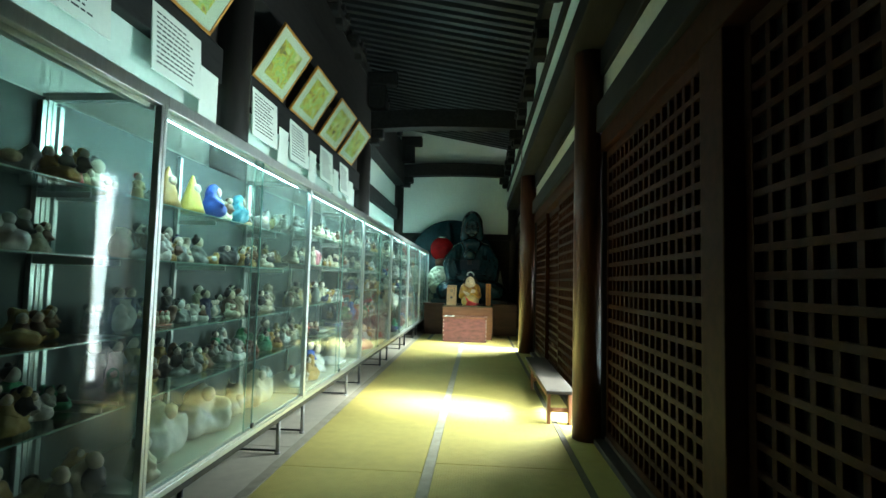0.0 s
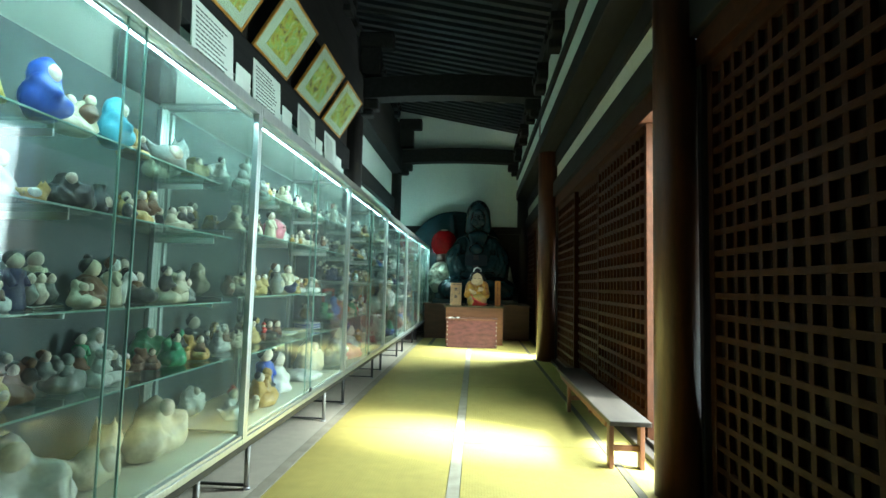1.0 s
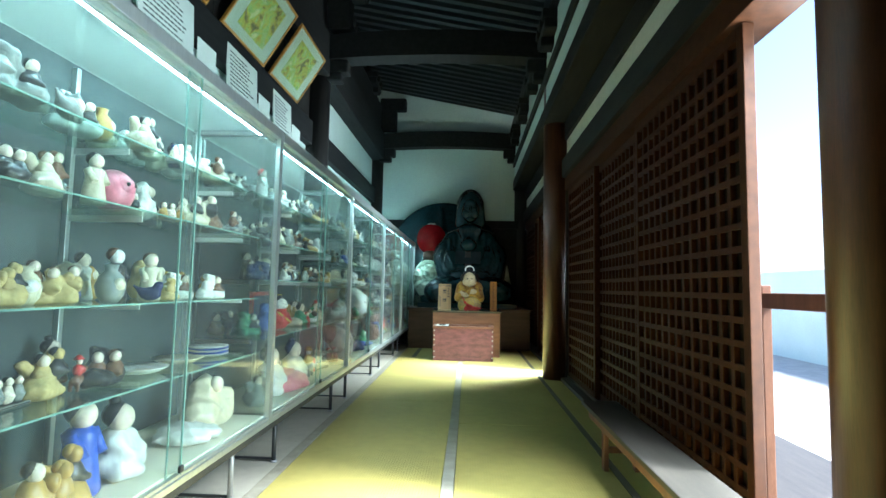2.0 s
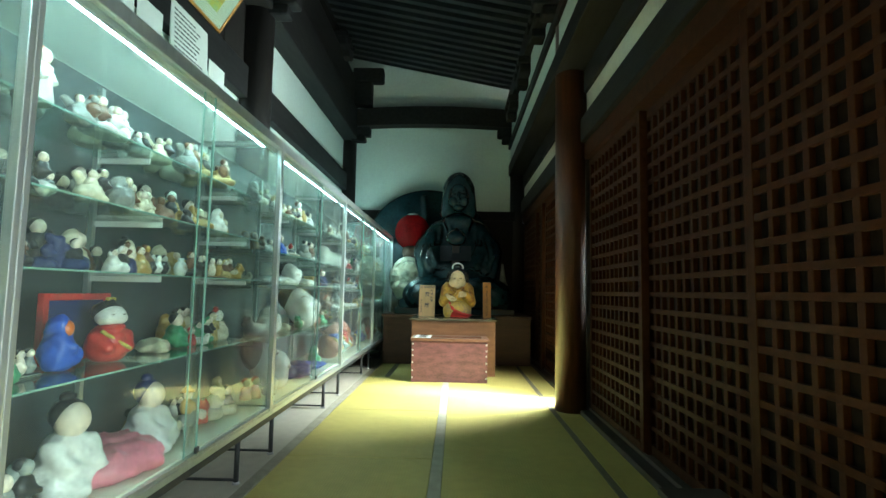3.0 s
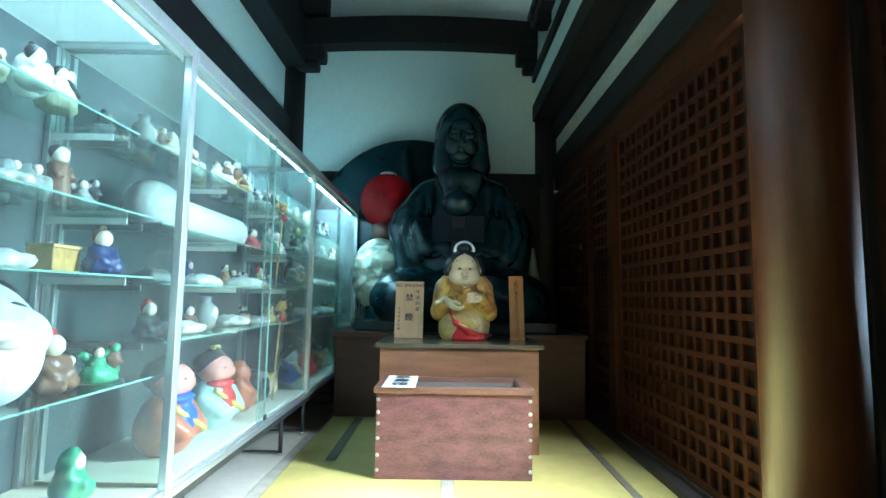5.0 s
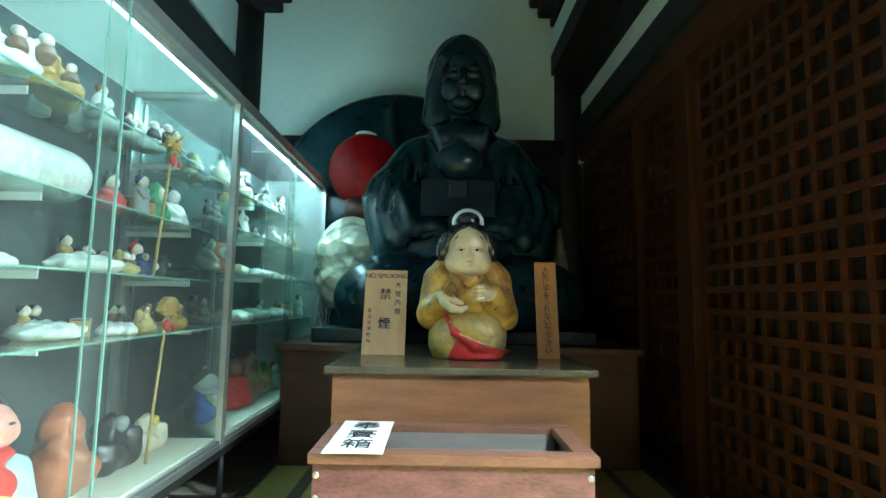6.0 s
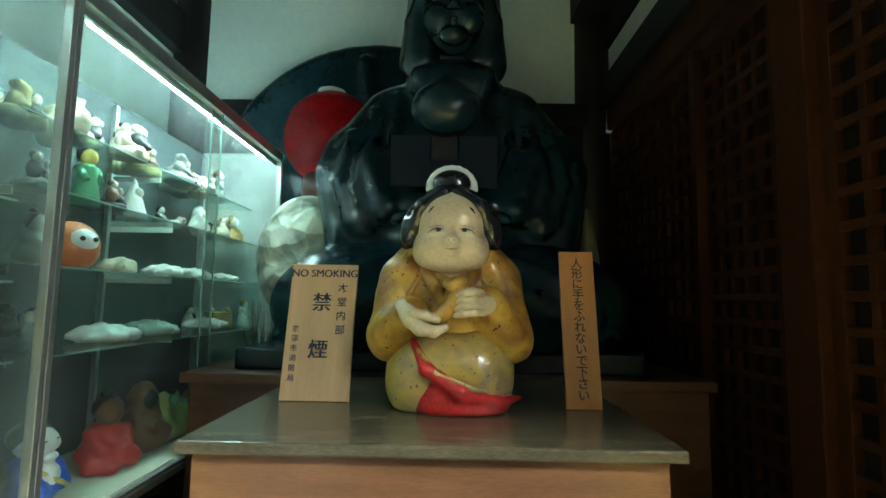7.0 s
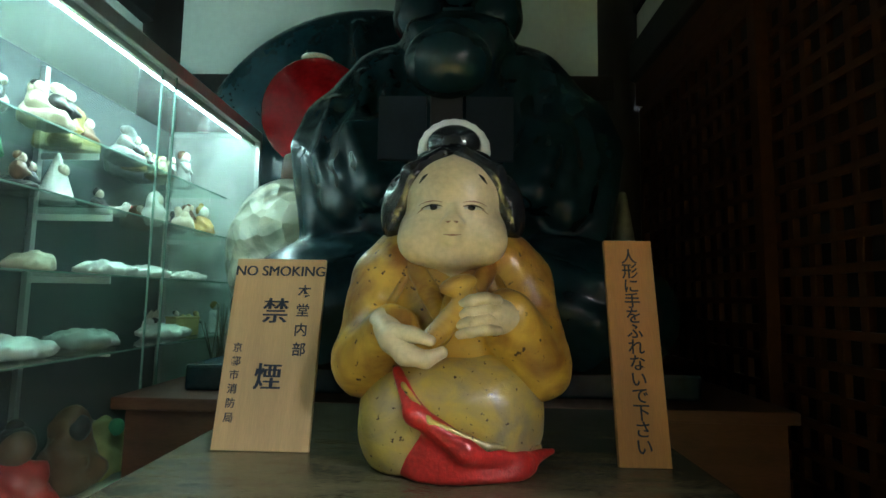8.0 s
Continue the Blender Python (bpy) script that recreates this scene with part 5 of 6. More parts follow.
def figure(kind, a, b="skin", c="black"):
    """Mesh of a little figure about 0.2 m high, on z = 0."""
    key = (kind, a, b, c)
    if key in FIG:
        return FIG[key]
    bm = bmesh.new()
    st = 0.011
    if kind == "seated":
        carve(bm, [("e", (0, 0, 0.045), (0.075, 0.065, 0.05), (0, 0, 0)), ("e", (0, 0.005, 0.09), (0.05, 0.045, 0.05), (0, 0, 0)),
                   ("c", (-0.045, -0.01, 0.10), (-0.03, -0.05, 0.065), 0.022, 0.018), ("c", (0.045, -0.01, 0.10), (0.03, -0.05, 0.065), 0.022, 0.018), ("e", (0.05, -0.03, 0.03), (0.03, 0.03, 0.03), (0, 0, 0)), ("c", (-0.05, -0.03, 0.02), (-0.01, -0.065, 0.02), 0.024, 0.02)], 0.009, 0.012, 0, cut=0, rough=0.003, fq=3.2)
        ball(bm, (0, -0.008, 0.158), (0.036, 0.034, 0.039), mi=1)
        ball(bm, (0, 0.006, 0.168), (0.039, 0.034, 0.036), mi=2)
        ball(bm, (0, 0.01, 0.205), (0.018, 0.016, 0.014), mi=2, sub=2)
    elif kind == "standing":
        lathe(bm, [(0.045, 0), (0.05, 0.01), (0.042, 0.07), (0.035, 0.12), (0.04, 0.15), (0.022, 0.165)], mi=0, seg=20)
        for s in (-1, 1):
            rod(bm, (s * 0.036, 0, 0.148), (s * 0.03, -0.035, 0.095), 0.017, 0.014, 10)
        ball(bm, (0, -0.004, 0.192), (0.031, 0.03, 0.034), mi=1)
        ball(bm, (0, 0.008, 0.202), (0.034, 0.03, 0.031), mi=2)
    elif kind == "hooded":
        carve(bm, [("e", (0, 0, 0.06), (0.06, 0.055, 0.075), (0, 0, 0)), ("e", (0, 0, 0.14), (0.042, 0.04, 0.055), (0, 0, 0)),
                   ("e", (0.03, -0.04, 0.05), (0.03, 0.025, 0.035), (0, 0, 0)), ("c", (-0.04, -0.02, 0.11), (-0.01, -0.055, 0.08), 0.02, 0.016)], 0.009, 0.012, 0, cut=0, rough=0.0035, fq=3.2)
        ball(bm, (0, -0.02, 0.145), (0.028, 0.027, 0.032), mi=1)
    elif kind == "daruma":
        carve(bm, [("e", (0, 0, 0.062), (0.066, 0.062, 0.07), (0, 0, 0))], st, 0.02, 0, cut=0)
        ball(bm, (0, -0.035, 0.075), (0.042, 0.032, 0.036), mi=1)
        for s in (-1, 1):
            ball(bm, (s * 0.017, -0.065, 0.082), (0.008, 0.004, 0.007), mi=2, sub=2)
    elif kind == "animal":
        carve(bm, [("e", (0, 0, 0.045), (0.08, 0.045, 0.045), (0, 0, 0)), ("e", (0.06, -0.005, 0.085), (0.036, 0.034, 0.034), (0, 0, 0)),
                   ("c", (0.055, -0.02, 0.11), (0.055, -0.022, 0.14), 0.010, 0.004), ("c", (0.06, 0.018, 0.11), (0.06, 0.02, 0.14), 0.010, 0.004),
                   ("c", (0.04, -0.025, 0.03), (0.045, -0.03, 0.0), 0.017, 0.015), ("c", (-0.05, 0.02, 0.05), (-0.10, 0.03, 0.09), 0.018, 0.008)], 0.010, 0.02, 0, cut=0)
        ball(bm, (0.092, -0.008, 0.078), (0.012, 0.016, 0.011), mi=1, sub=2)
        ball(bm, (-0.01, -0.03, 0.06), (0.04, 0.025, 0.03), mi=1, sub=2)
    elif kind == "bird":
        carve(bm, [("e", (0, 0, 0.04), (0.035, 0.055, 0.038), (0, 0, 0)), ("e", (0, -0.04, 0.085), (0.024, 0.025, 0.026), (0, 0, 0)), ("c", (0, 0.04, 0.05), (0, 0.09, 0.085), 0.02, 0.006)], 0.009, 0.02, 0, cut=0)
        ball(bm, (0, -0.068, 0.083), (0.006, 0.014, 0.006), mi=1, sub=2)
    elif kind == "pair":
        for s, q in ((-0.04, 0), (0.04, 1)):
            lathe(bm, [(0.036, 0), (0.04, 0.02), (0.028, 0.075), (0.015, 0.09)], (s, 0, 0), 18, q * 2)
            ball(bm, (s, -0.004, 0.11), (0.025, 0.024, 0.027), mi=1)
            ball(bm, (s, 0.006, 0.119), (0.027, 0.024, 0.024), mi=2)
    elif kind == "mask":
        carve(bm, [("e", (0, 0, 0.0), (0.085, 0.065, 0.105), (0, 0, 0)), ("e", (-0.035, -0.05, -0.02), (0.035, 0.025, 0.035), (0, 0, 0)), ("e", (0.035, -0.05, -0.02), (0.035, 0.025, 0.035), (0, 0, 0)),
                   ("e", (0, -0.065, 0.0), (0.013, 0.014, 0.026), (0, 0, 0))], 0.010, 0.02, 0)
        ball(bm, (0, 0.015, 0.06), (0.09, 0.055, 0.07), mi=2)
        for s in (-1, 1):
            ball(bm, (s * 0.035, -0.056, 0.02), (0.018, 0.008, 0.004), (0, s * 10, s * 25), mi=2, sub=2)
        ball(bm, (0, -0.066, -0.048), (0.016, 0.008, 0.008), mi=1, sub=2)
    elif kind == "vase":
        lathe(bm, [(0.03, 0), (0.05, 0.03), (0.058, 0.07), (0.045, 0.11), (0.022, 0.135), (0.028, 0.16), (0.024, 0.158), (0.018, 0.135)], mi=0, seg=24)
        ball(bm, (0, -0.045, 0.075), (0.028, 0.016, 0.03), mi=1, sub=2)
    elif kind == "plates":
        for i in range(5):
            lathe(bm, [(0.035, 0), (0.085, 0.006), (0.115, 0.014), (0.117, 0.017), (0.08, 0.011)], (0, 0, i * 0.011), 36, 1 if i % 2 else 0)
    elif kind == "dish":
        lathe(bm, [(0.05, 0), (0.09, 0.008), (0.13, 0.03), (0.132, 0.034), (0.085, 0.014), (0.0, 0.012)], mi=0, seg=32)
        ball(bm, (0.01, 0, 0.012), (0.07, 0.06, 0.008), mi=1, sub=2)
    elif kind == "cloth":
        carve(bm, [("e", (random.uniform(-0.08, 0.08), random.uniform(-0.04, 0.04), 0.02), (random.uniform(0.05, 0.09), 0.05, random.uniform(0.02, 0.045)), (0, 0, random.uniform(0, 90))) for _ in range(5)], 0.011, 0.015, 0, cut=0, rough=0.007, fq=3.4)
    elif kind == "rocky":
        carve(bm, [("e", (-0.04, 0, 0.05), (0.07, 0.06, 0.06), (0, 0, 0)), ("e", (0.05, 0, 0.04), (0.07, 0.06, 0.05), (0, 0, 0)), ("e", (0, 0.01, 0.11), (0.05, 0.045, 0.06), (0, 0, 0)),
                   ("e", (0.06, -0.03, 0.08), (0.03, 0.03, 0.045), (0, 0, 0))], 0.009, 0.014, 0, cut=0, rough=0.005, fq=3.0)
        ball(bm, (0.0, -0.03, 0.14), (0.024, 0.022, 0.026), mi=1)
    elif kind.startswith("group_"):
        r = random.Random(kind)
        n = r.randint(2, 3)
        carve(bm, [("e", (r.uniform(-0.07, 0.07), r.uniform(-0.03, 0.03), r.uniform(0.015, 0.04)), (r.uniform(0.04, 0.07), 0.05, r.uniform(0.025, 0.05)), (0, 0, r.uniform(0, 90))) for _ in range(4)]
              + [("c", (r.uniform(-0.06, 0.06), 0.01, 0.04), (r.uniform(-0.08, 0.08), r.uniform(-0.03, 0.03), r.uniform(0.09, 0.13)), 0.03, 0.018) for _ in range(3)], 0.009, 0.010, 0, cut=0, rough=0.004, fq=3.4)
        for i in range(n):
            x, y, z = (i - (n - 1) / 2) * 0.07 + r.uniform(-0.012, 0.012), r.uniform(-0.035, 0.0), r.uniform(0.085, 0.125)
            carve(bm, [("e", (x, y, z - 0.035), (0.030, 0.028, 0.04), (0, r.uniform(-15, 15), 0)), ("c", (x - 0.025, y - 0.005, z - 0.03), (x + 0.012, y - 0.035, z - 0.045), 0.011, 0.009)], 0.009, 0.010, r.choice((0, 0, 2)))
            ball(bm, (x, y - 0.006, z + 0.012), (0.019, 0.018, 0.022), (r.uniform(-15, 15), r.uniform(-20, 20), 0), r.choice((0, 1, 1)), 2)
            ball(bm, (x + r.uniform(-0.004, 0.004), y + 0.004, z + 0.020), (0.020, 0.017, 0.018), (0, r.uniform(-20, 20), 0), r.choice((0, 2, 2)), 2)
    elif kind == "cone":
        lathe(bm, [(0.07, 0), (0.06, 0.03), (0.035, 0.11), (0.012, 0.18), (0.004, 0.20)], mi=0, seg=20)
        ball(bm, (0, -0.025, 0.13), (0.024, 0.02, 0.026), mi=1, sub=2)
    elif kind == "casket":
        box(bm, -0.07, 0.07, -0.05, 0.05, 0, 0.09, 0.004, 0)
        box(bm, -0.074, 0.074, -0.054, 0.054, 0.09, 0.105, 0.004, 2)
    elif kind == "trio":
        box(bm, -0.09, 0.09, -0.04, 0.04, 0, 0.014, 0.004, 2)
        for q, s in enumerate((-0.058, 0.0, 0.058)):
            carve(bm, [("e", (s, 0, 0.045), (0.03, 0.027, 0.036), (0, 0, 0)), ("e", (s, 0, 0.075), (0.02, 0.02, 0.025), (0, 0, 0)), ("c", (s - 0.022, -0.01, 0.07), (s, -0.03, 0.05), 0.010, 0.009)], 0.009, 0.012, 0 if q != 1 else 1)
            ball(bm, (s, -0.004, 0.108), (0.019, 0.018, 0.021), mi=1, sub=2)
            ball(bm, (s, 0.004, 0.115), (0.020, 0.018, 0.018), mi=2, sub=2)
    elif kind == "rider":
        carve(bm, [("e", (0, 0, 0.07), (0.07, 0.034, 0.034), (0, 0, 0)), ("c", (0.05, 0, 0.08), (0.08, 0, 0.13), 0.022, 0.018), ("c", (0.08, 0, 0.13), (0.11, 0, 0.115), 0.018, 0.011)] +
              [("c", (u, v, 0.055), (u, v, 0.0), 0.013, 0.011) for u in (-0.045, 0.045) for v in (-0.02, 0.02)], 0.009, 0.015, 0, cut=0)
        carve(bm, [("e", (-0.005, 0, 0.13), (0.028, 0.03, 0.04), (0, 0, 0)), ("c", (0, -0.03, 0.14), (0.03, -0.02, 0.115), 0.012, 0.010)], 0.009, 0.012, 2)
        ball(bm, (0, -0.002, 0.185), (0.021, 0.02, 0.023), mi=1, sub=2)
        lathe(bm, [(0.034, 0.0), (0.02, 0.012), (0.008, 0.028)], (0, 0, 0.198), 16, 2)
    elif kind == "boy":
        carve(bm, [("e", (0, 0, 0.075), (0.10, 0.085, 0.09), (0, 0, 0)), ("e", (0, 0.0, 0.13), (0.075, 0.065, 0.05), (0, 0, 0)), ("c", (-0.08, -0.02, 0.12), (-0.05, -0.08, 0.07), 0.03, 0.025), ("c", (0.08, -0.02, 0.12), (0.05, -0.08, 0.07), 0.03, 0.025)], 0.010, 0.02, 0, cut=0)
        carve(bm, [("e", (0, -0.055, 0.10), (0.055, 0.035, 0.05), (0, 0, 0)), ("e", (0, -0.03, 0.165), (0.06, 0.05, 0.018), (0, 0, 0))], 0.010, 0.015, 2)
        carve(bm, [("e", (0, -0.01, 0.215), (0.07, 0.062, 0.055), (0, 0, 0)), ("e", (-0.03, -0.045, 0.205), (0.028, 0.022, 0.022), (0, 0, 0)), ("e", (0.03, -0.045, 0.205), (0.028, 0.022, 0.022), (0, 0, 0))], 0.009, 0.015, 1)
        carve(bm, [("e", (0, 0.014, 0.235), (0.074, 0.062, 0.052), (0, 0, 0)), ("e", (0, 0.0, 0.285), (0.022, 0.02, 0.018), (0, 0, 0))], 0.009, 0.015, 3)
        rod(bm, (-0.02, -0.004, 0.296), (0.02, -0.004, 0.296), 0.010, 0.010, 10, 4)
        rod(bm, (-0.075, -0.06, 0.15), (0.05, -0.098, 0.06), 0.009, 0.009, 8, 4)
        for s in (-1, 1):
            ball(bm, (s * 0.026, -0.066, 0.225), (0.010, 0.004, 0.003), mi=3, sub=2)
    me = mesh_of(kind, bm, (CL[a], CL[b], CL[c], CL["black"], CL["yellow"]))
    FIG[key] = me
    return me


CL["orange"] = clay("orange_glaze", (0.62, 0.14, 0.02))
CL["flesh"] = clay("rosy_clay", (0.62, 0.29, 0.23))
CL["aqua"] = clay("pale_turquoise_glaze", (0.42, 0.60, 0.55))
TXT = {
    "trio": ("figurine_trio", "row of three small clay dolls on a dark base", "figurine"), "rider": ("rider_figurine", "small clay rider on a horse on a shelf", "figurine"),
    "boy": ("clay_boy", "large painted clay child doll with bib and topknot", "doll"),
    "seated": ("seated_figurine", "small glazed clay figurine sitting on a shelf", "figurine"), "standing": ("standing_figurine", "small standing robed clay figurine on a shelf", "figurine"),
    "hooded": ("hooded_figurine", "small hooded clay figurine on a shelf", "figurine"), "daruma": ("round_doll", "round tumbling doll with a pale face", "doll"),
    "animal": ("animal_figurine", "small glazed animal figurine on a shelf", "figurine"), "bird": ("bird_figurine", "small bird figurine on a shelf", "figurine"),
    "pair": ("doll_pair", "pair of small clay dolls on one base", "figurine"), "mask": ("mask", "pale plump-cheeked mask leaning on a shelf", "mask"),
    "vase": ("vase", "small round glazed vase on a shelf", "vase"), "plates": ("plate_stack", "stack of blue and white plates", "plates"), "dish": ("dish", "shallow china dish on a shelf", "dish"),
    "cloth": ("wrapped_bundle", "crumpled pale wrapped bundle on a shelf", "bundle"), "rocky": ("clay_group", "knobbly clay figure group on a shelf", "figurine"),
    "cone": ("cone_figurine", "tall cone-robed figurine on a shelf", "figurine"), "casket": ("small_box", "small lidded wooden box on a shelf", "box")}
GROUPS = ["group_" + w for w in ("low", "tall", "wide", "leaning", "crowded", "tilted")]
for k in GROUPS:
    TXT[k] = ("clay_group", "knobbly glazed group of small clay figures on a shelf", "figurine")
TONE = {"white": "white", "cream": "cream", "ochre": "ochre", "brown": "brown", "black": "black", "blue": "blue", "sky": "turquoise", "red": "red", "pink": "pink",
        "green": "green", "grey": "grey", "yellow": "yellow", "straw": "straw-coloured", "terra": "terracotta", "navy": "dark blue", "skin": "pale", "orange": "orange", "flesh": "rosy", "aqua": "pale turquoise"}


def place(kind, x, y, z, s, turn, a, b="skin", c="black", tilt=0.0):
    name, label, cat = TXT[kind]
    ob = new(name, figure(kind, a, b, c))
    ob.matrix_basis = pose(x, y, z, tilt, 0, 90 + turn) @ Matrix.Diagonal((s, s, s, 1))
    return tagged(ob, TONE[a] + " " + label, cat, "figurines in the display cabinets")


# ---- pieces that stand out on the shelves: kind, y, level, scale, turn, colours, x
SPECIAL = {
    1.3: [("cone", 1.72, 0, 1.0, 0, "ochre"), ("cone", 1.93, 0, 1.0, 10, "yellow"), ("hooded", 2.14, 0, 1.0, 0, "blue"), ("hooded", 2.44, 0, 0.95, 15, "sky"), ("animal", 2.77, 0, 1.1, 0, "grey"),
          ("rocky", 1.72, 4, 1.5, 10, "white"), ("rocky", 2.08, 4, 1.55, -20, "white"), ("animal", 2.42, 4, 1.5, 20, "cream"), ("rocky", 2.75, 4, 1.35, 0, "cream")],
    3.1: [("daruma", 3.91, 1, 1.15, 0, "pink", "pink"), ("plates", 4.66, 3, 0.85, 0, "white", "blue"), ("dish", 4.40, 3, 0.8, 0, "cream", "white"), ("dish", 4.13, 3, 0.8, 0, "white", "cream"),
          ("standing", 3.80, 4, 1.35, 0, "blue"), ("seated", 3.98, 4, 1.3, 10, "white"), ("cloth", 4.35, 4, 1.5, 0, "white"), ("rocky", 4.62, 4, 1.5, 0, "cream")],
    4.9: [("boy", 5.60, 3, 0.78, -20, "red", "white", "red"), ("cloth", 5.92, 3, 0.9, 0, "cream"), ("hooded", 5.36, 3, 0.95, 10, "blue", "orange"), ("cloth", 5.62, 4, 1.9, 0, "pink"), ("seated", 5.40, 4, 1.5, -15, "white"),
          ("seated", 5.84, 4, 1.45, -5, "white", "skin", "navy"), ("animal", 6.25, 4, 0.9, 0, "red")],
    6.7: [("cloth", 7.12, 2, 1.2, 0, "white"), ("cloth", 7.42, 2, 1.2, 30, "white"), ("mask", 7.68, 2, 0.95, -25, "white"), ("cloth", 7.93, 2, 1.1, 0, "white"), ("casket", 8.22, 2, 0.8, 0, "ochre", "skin", "straw"),
          ("mask", 7.98, 3, 1.75, -20, "white"), ("rocky", 7.24, 3, 1.1, 0, "white"), ("animal", 7.0, 3, 1.0, 160, "white"), ("cloth", 7.55, 3, 0.8, 0, "cream"), ("seated", 7.38, 1, 0.8, 0, "blue"), ("daruma", 7.28, 1, 0.45, 0, "yellow", "yellow"),
          ("mask", 7.2, 4, 1.7, 10, "white"), ("cloth", 7.75, 4, 1.7, 0, "navy"), ("dish", 8.1, 4, 1.3, 0, "blue", "white"), ("hooded", 8.32, 4, 0.9, 0, "green")],
    8.5: [("boy", 8.86, 4, 1.35, 0, "terra", "flesh", "blue"), ("boy", 9.28, 4, 1.3, -10, "aqua", "flesh", "red"), ("hooded", 9.60, 4, 1.45, 0, "terra", "terra"), ("rocky", 9.85, 4, 1.15, 0, "black", "grey"),
          ("rocky", 10.08, 4, 0.85, 0, "cream", "yellow"), ("vase", 9.22, 3, 1.0, 0, "grey"), ("cloth", 8.9, 3, 1.1, 0, "white"), ("cloth", 9.5, 3, 1.1, 30, "white"),
          ("cloth", 8.8, 2, 1.1, 0, "grey"), ("cloth", 9.15, 2, 1.1, 50, "white"), ("cloth", 9.6, 2, 1.2, 0, "white"), ("seated", 9.78, 1, 0.7, 0, "red"), ("hooded", 10.06, 1, 0.9, 0, "green")],
    10.3: [("daruma", 10.68, 2, 1.3, -20, "orange", "white"), ("cloth", 10.95, 2, 1.0, 0, "cream"), ("cloth", 11.2, 2, 1.1, 0, "white"), ("cloth", 11.5, 2, 1.1, 40, "white"), ("cloth", 11.8, 2, 0.9, 0, "white"),
           ("standing", 10.72, 1, 0.95, -15, "green", "yellow"), ("cone", 11.0, 1, 0.85, 0, "white"), ("seated", 11.2, 1, 0.45, 0, "black"), ("bird", 11.32, 1, 0.6, 40, "white", "red"), ("hooded", 11.55, 1, 0.8, 0, "white"),
           ("seated", 10.9, 4, 1.35, -30, "red", "brown"), ("hooded", 11.12, 4, 1.5, -20, "brown", "black"), ("rocky", 11.3, 4, 1.25, 0, "straw", "green"), ("boy", 10.55, 4, 0.9, 0, "blue", "white", "white"),
           ("cloth", 10.8, 3, 1.3, 0, "white"), ("cloth", 11.2, 3, 1.3, 20, "grey"), ("cloth", 11.6, 3, 1.2, 0, "white")]}
HALF = {"plates": 0.12, "dish": 0.13, "cloth": 0.13, "mask": 0.09, "rocky": 0.11, "animal": 0.10, "boy": 0.11, "trio": 0.09}
taken = {(8.5, 1): [(8.66, 9.74)]}
for y0, rows in SPECIAL.items():
    levels = (*SHELVES[y0], Z0 + 0.05)
    for kind, y, lv, s, turn, *cols in rows:
        h = HALF.get(kind, 0.07) * s
        taken.setdefault((y0, lv), []).append((y - h, y + h))
        z = levels[lv] + 0.001 + (0.09 * s if kind == "mask" else 0.0)
        place(kind, -1.21 + (0.03 if lv == 4 else 0.0), y, z, s, turn, *cols, tilt=-35 if kind == "mask" else 0)

rng = random.Random(7)
PAL = {0: ["white", "cream", "ochre", "white", "grey", "cream", "straw", "white"], 1: ["ochre", "cream", "brown", "white", "grey", "grey", "black", "cream"],
       2: ["grey", "white", "ochre", "black", "cream", "navy", "brown", "straw"], 3: ["brown", "ochre", "cream", "white", "black", "grey", "green", "straw"],
       4: ["white", "cream", "white", "ochre", "grey", "red", "cream", "straw"]}
HALF.update({k: 0.115 for k in GROUPS})
KINDS = ["seated", "standing", "hooded", "rocky", "animal", "trio", "rider", "vase", "bird", "pair"] + GROUPS + GROUPS
for y0, sh in SHELVES.items():
    if y0 < -1:
        continue
    levels = (*sh, Z0 + 0.05)
    tops = (Z1 - 0.10, *[z - 0.04 for z in sh])
    far = y0 > 6.0
    for i, z in enumerate(levels):
        room = tops[i] - z
        y = y0 + 0.09 + rng.uniform(0, 0.04)
        while y < y0 + 1.7:
            kind = rng.choice(KINDS if not far or i == 0 else ["cloth", "seated", "animal", "cloth", "standing", "casket", "rocky", "pair"] + GROUPS[:4])
            a = rng.choice(PAL[i])
            if kind == "casket":
                a = rng.choice(["ochre", "brown", "straw"])
            if kind == "cloth":
                a = rng.choice(["white", "white", "cream"])
            s = min(rng.uniform(0.5, 0.85) * (1.35 if i == 4 else 1.0) * (1.25 if kind in GROUPS else 1.0), room / 0.235)
            h = HALF.get(kind, 0.06) * s * 0.72
            y += h + rng.uniform(0.0, 0.012)
            if y + h > y0 + 1.73:
                break
            hit_by = [q for q in taken.get((y0, i), []) if q[0] < y + h and q[1] > y - h]
            x = -1.25 + rng.uniform(-0.03, 0.09) + (-0.02, 0.02, 0.03, 0.04, 0.09)[i]
            if hit_by:
                y = max(q[1] for q in hit_by)
                continue
            grp = kind in GROUPS
            place(kind, x, y, z + 0.001, s, rng.uniform(-40, 40), a, "skin" if grp else rng.choice(["skin", "skin", "white", "cream"]), rng.choice(["black", "brown"] if grp else ["black", "black", "brown", "navy", "red", "ochre"]))
            if rng.random() < 0.55:      # a second row behind
                k2 = rng.choice(["standing", "hooded", "seated", "rocky", "pair"])
                place(k2, -1.385, y + rng.uniform(-0.02, 0.03), z + 0.001, min(rng.uniform(0.6, 0.9), room / 0.235), rng.uniform(-20, 20), rng.choice(PAL[i]), "skin", "black")
            y += h

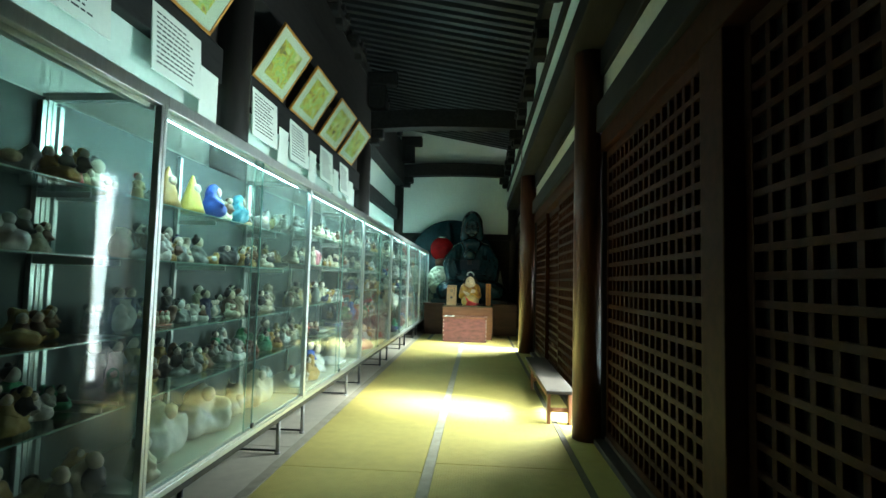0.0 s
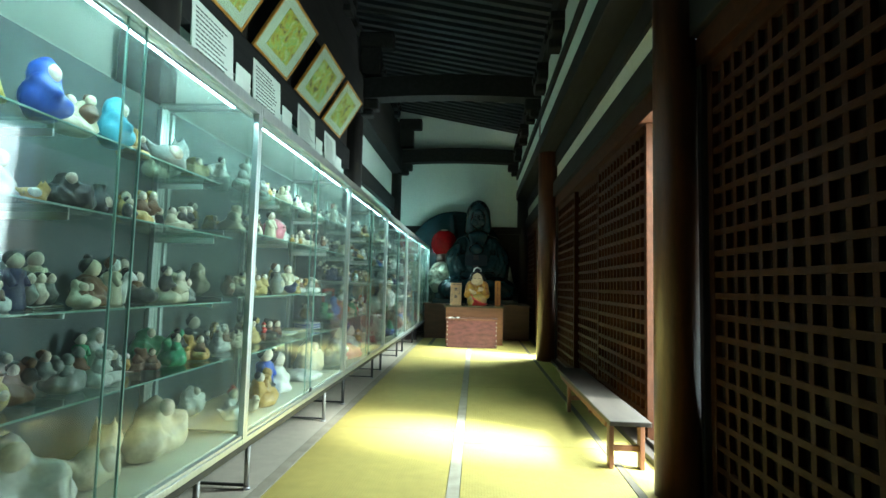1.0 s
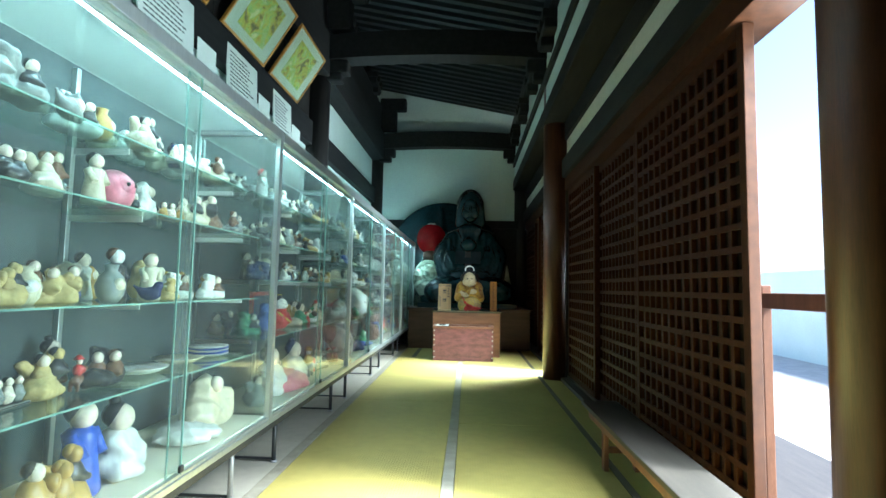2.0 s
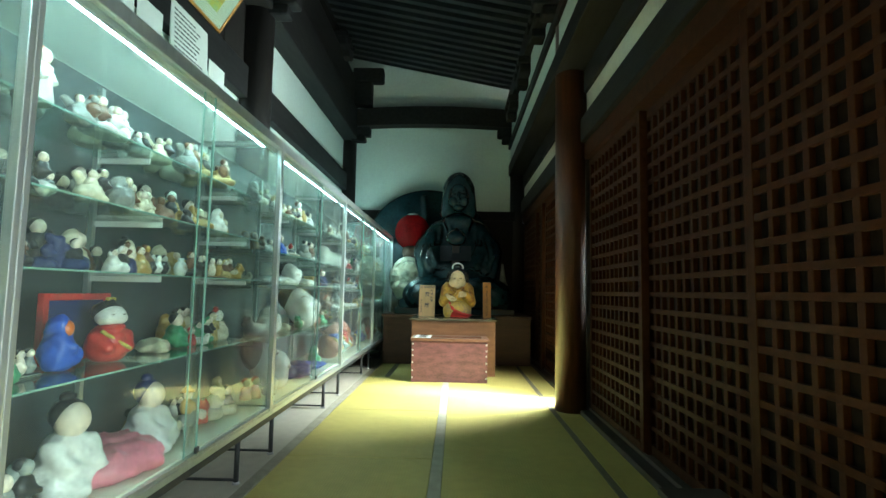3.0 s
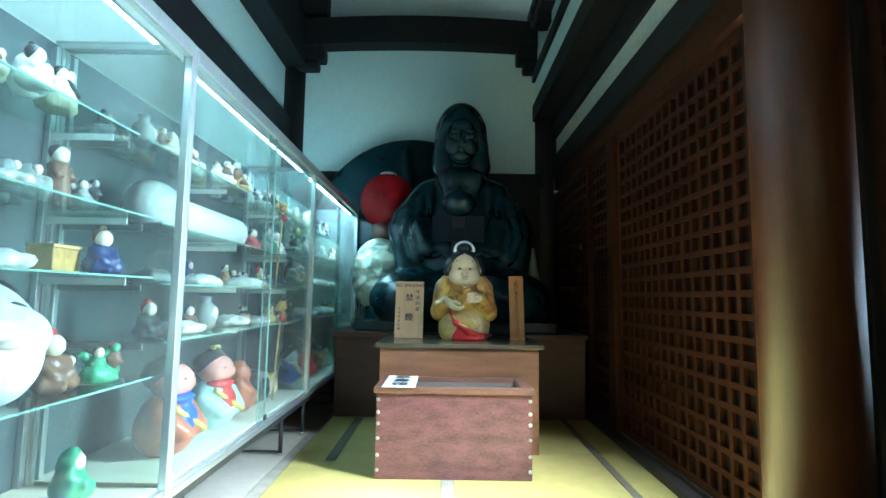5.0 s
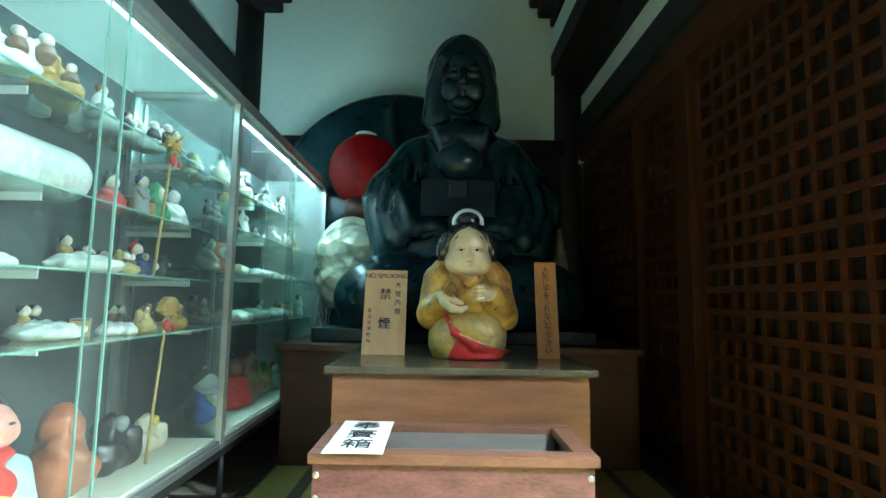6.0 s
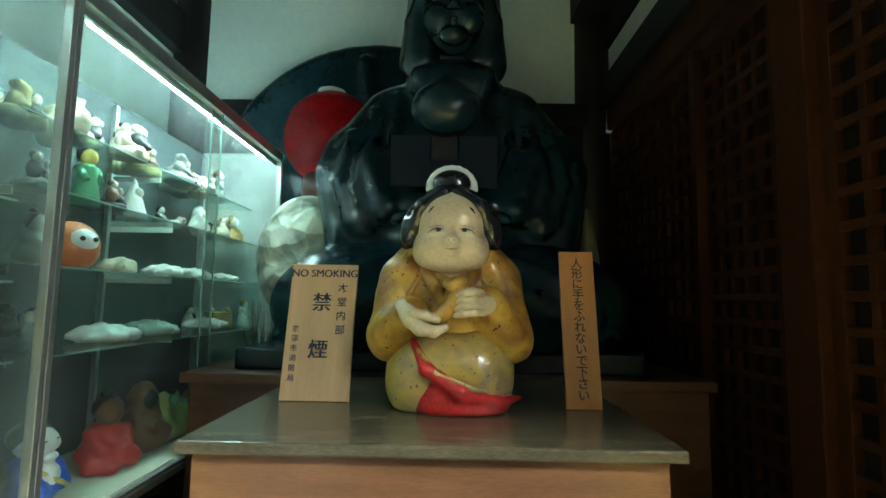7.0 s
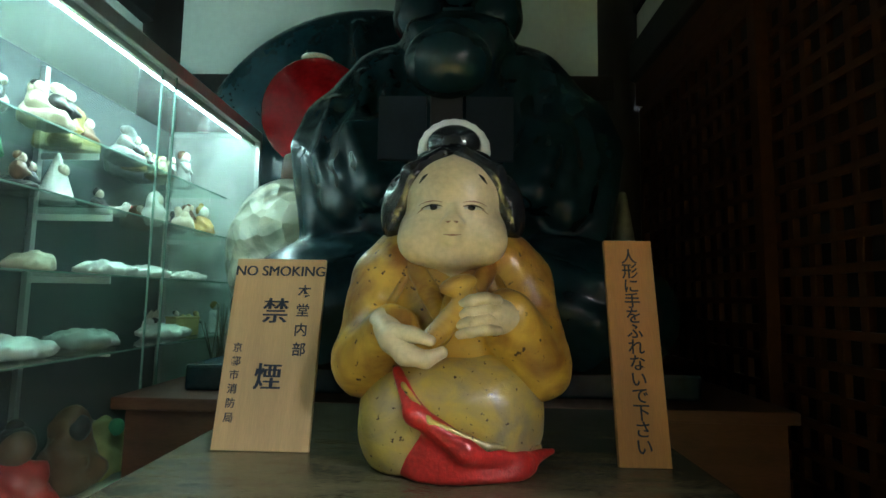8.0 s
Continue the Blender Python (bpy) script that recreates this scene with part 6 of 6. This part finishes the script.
# a red upright frame behind the red doll, a long white carton, festival wands
fr = holder("doll_backdrop", "red lacquered upright frame behind a doll", "frame", at=(-1.33, 5.59, 0.752))
for a in ((-0.17, -0.145, 0.0, 0.25), (0.145, 0.17, 0.0, 0.25), (-0.145, 0.145, 0.0, 0.025), (-0.145, 0.145, 0.225, 0.25)):
    part("frame_bar", slab(-0.012, 0.012, a[0], a[1], a[2], a[3], 0.003), CL["red"], fr)
part("panel", slab(-0.008, -0.002, -0.145, 0.145, 0.025, 0.225), CL["navy"], fr)
bm = bmesh.new()
carve(bm, [("c", (-1.27, 8.80, 1.352), (-1.27, 9.62, 1.352), 0.088, 0.088), ("e", (-1.28, 8.84, 1.39), (0.09, 0.14, 0.09), (0, 0, 0))], 0.016, 0.05, cut=1.262)
thing("white_carton", bm, CL["white"], "long white wrapped roll lying on a shelf", "roll")


def wand(y, z0, z1, fan):
    w = holder("festival_wand", "thin bamboo festival wand with a gilt head", "wand", "festival wands")
    bm = bmesh.new()
    rod(bm, (-1.09, y - 0.02, z0), (-1.07, y + 0.02, z1), 0.006, 0.005, 8)
    part("stick", bm, CL["straw"], w)
    bm = bmesh.new()
    if fan:
        for k in range(9):
            an = radians(25 + 130 * k / 8)
            rod(bm, (-1.07, y + 0.02, z1 - 0.03), (-1.065, y + 0.02 + 0.075 * math.cos(an), z1 - 0.03 + 0.075 * math.sin(an)), 0.004, 0.013, 8)
    else:
        ball(bm, (-1.07, y + 0.02, z1), 0.03, sub=2)
        for k in range(10):
            v = Vector((math.cos(k * 2.4) * 0.7, math.sin(k * 2.4), (k - 4.5) / 5)).normalized() * 0.052
            rod(bm, (-1.07, y + 0.02, z1), (-1.07 + v.x, y + 0.02 + v.y, z1 + v.z), 0.010, 0.003, 6)
    part("head", bm, CL["ochre"], w, "gilt spiked head" if not fan else "gilt fan-shaped head")
    bm = bmesh.new()
    ball(bm, (-1.068, y + 0.02, z1 - 0.065), (0.014, 0.016, 0.026), sub=2)
    ball(bm, (-1.06, y + 0.055, z1 - 0.075), (0.008, 0.012, 0.014), sub=2)
    part("ribbon", bm, CL["red"], w)


wand(9.90, 1.042, 1.56, False)
wand(9.94, 0.352, 0.92, True)
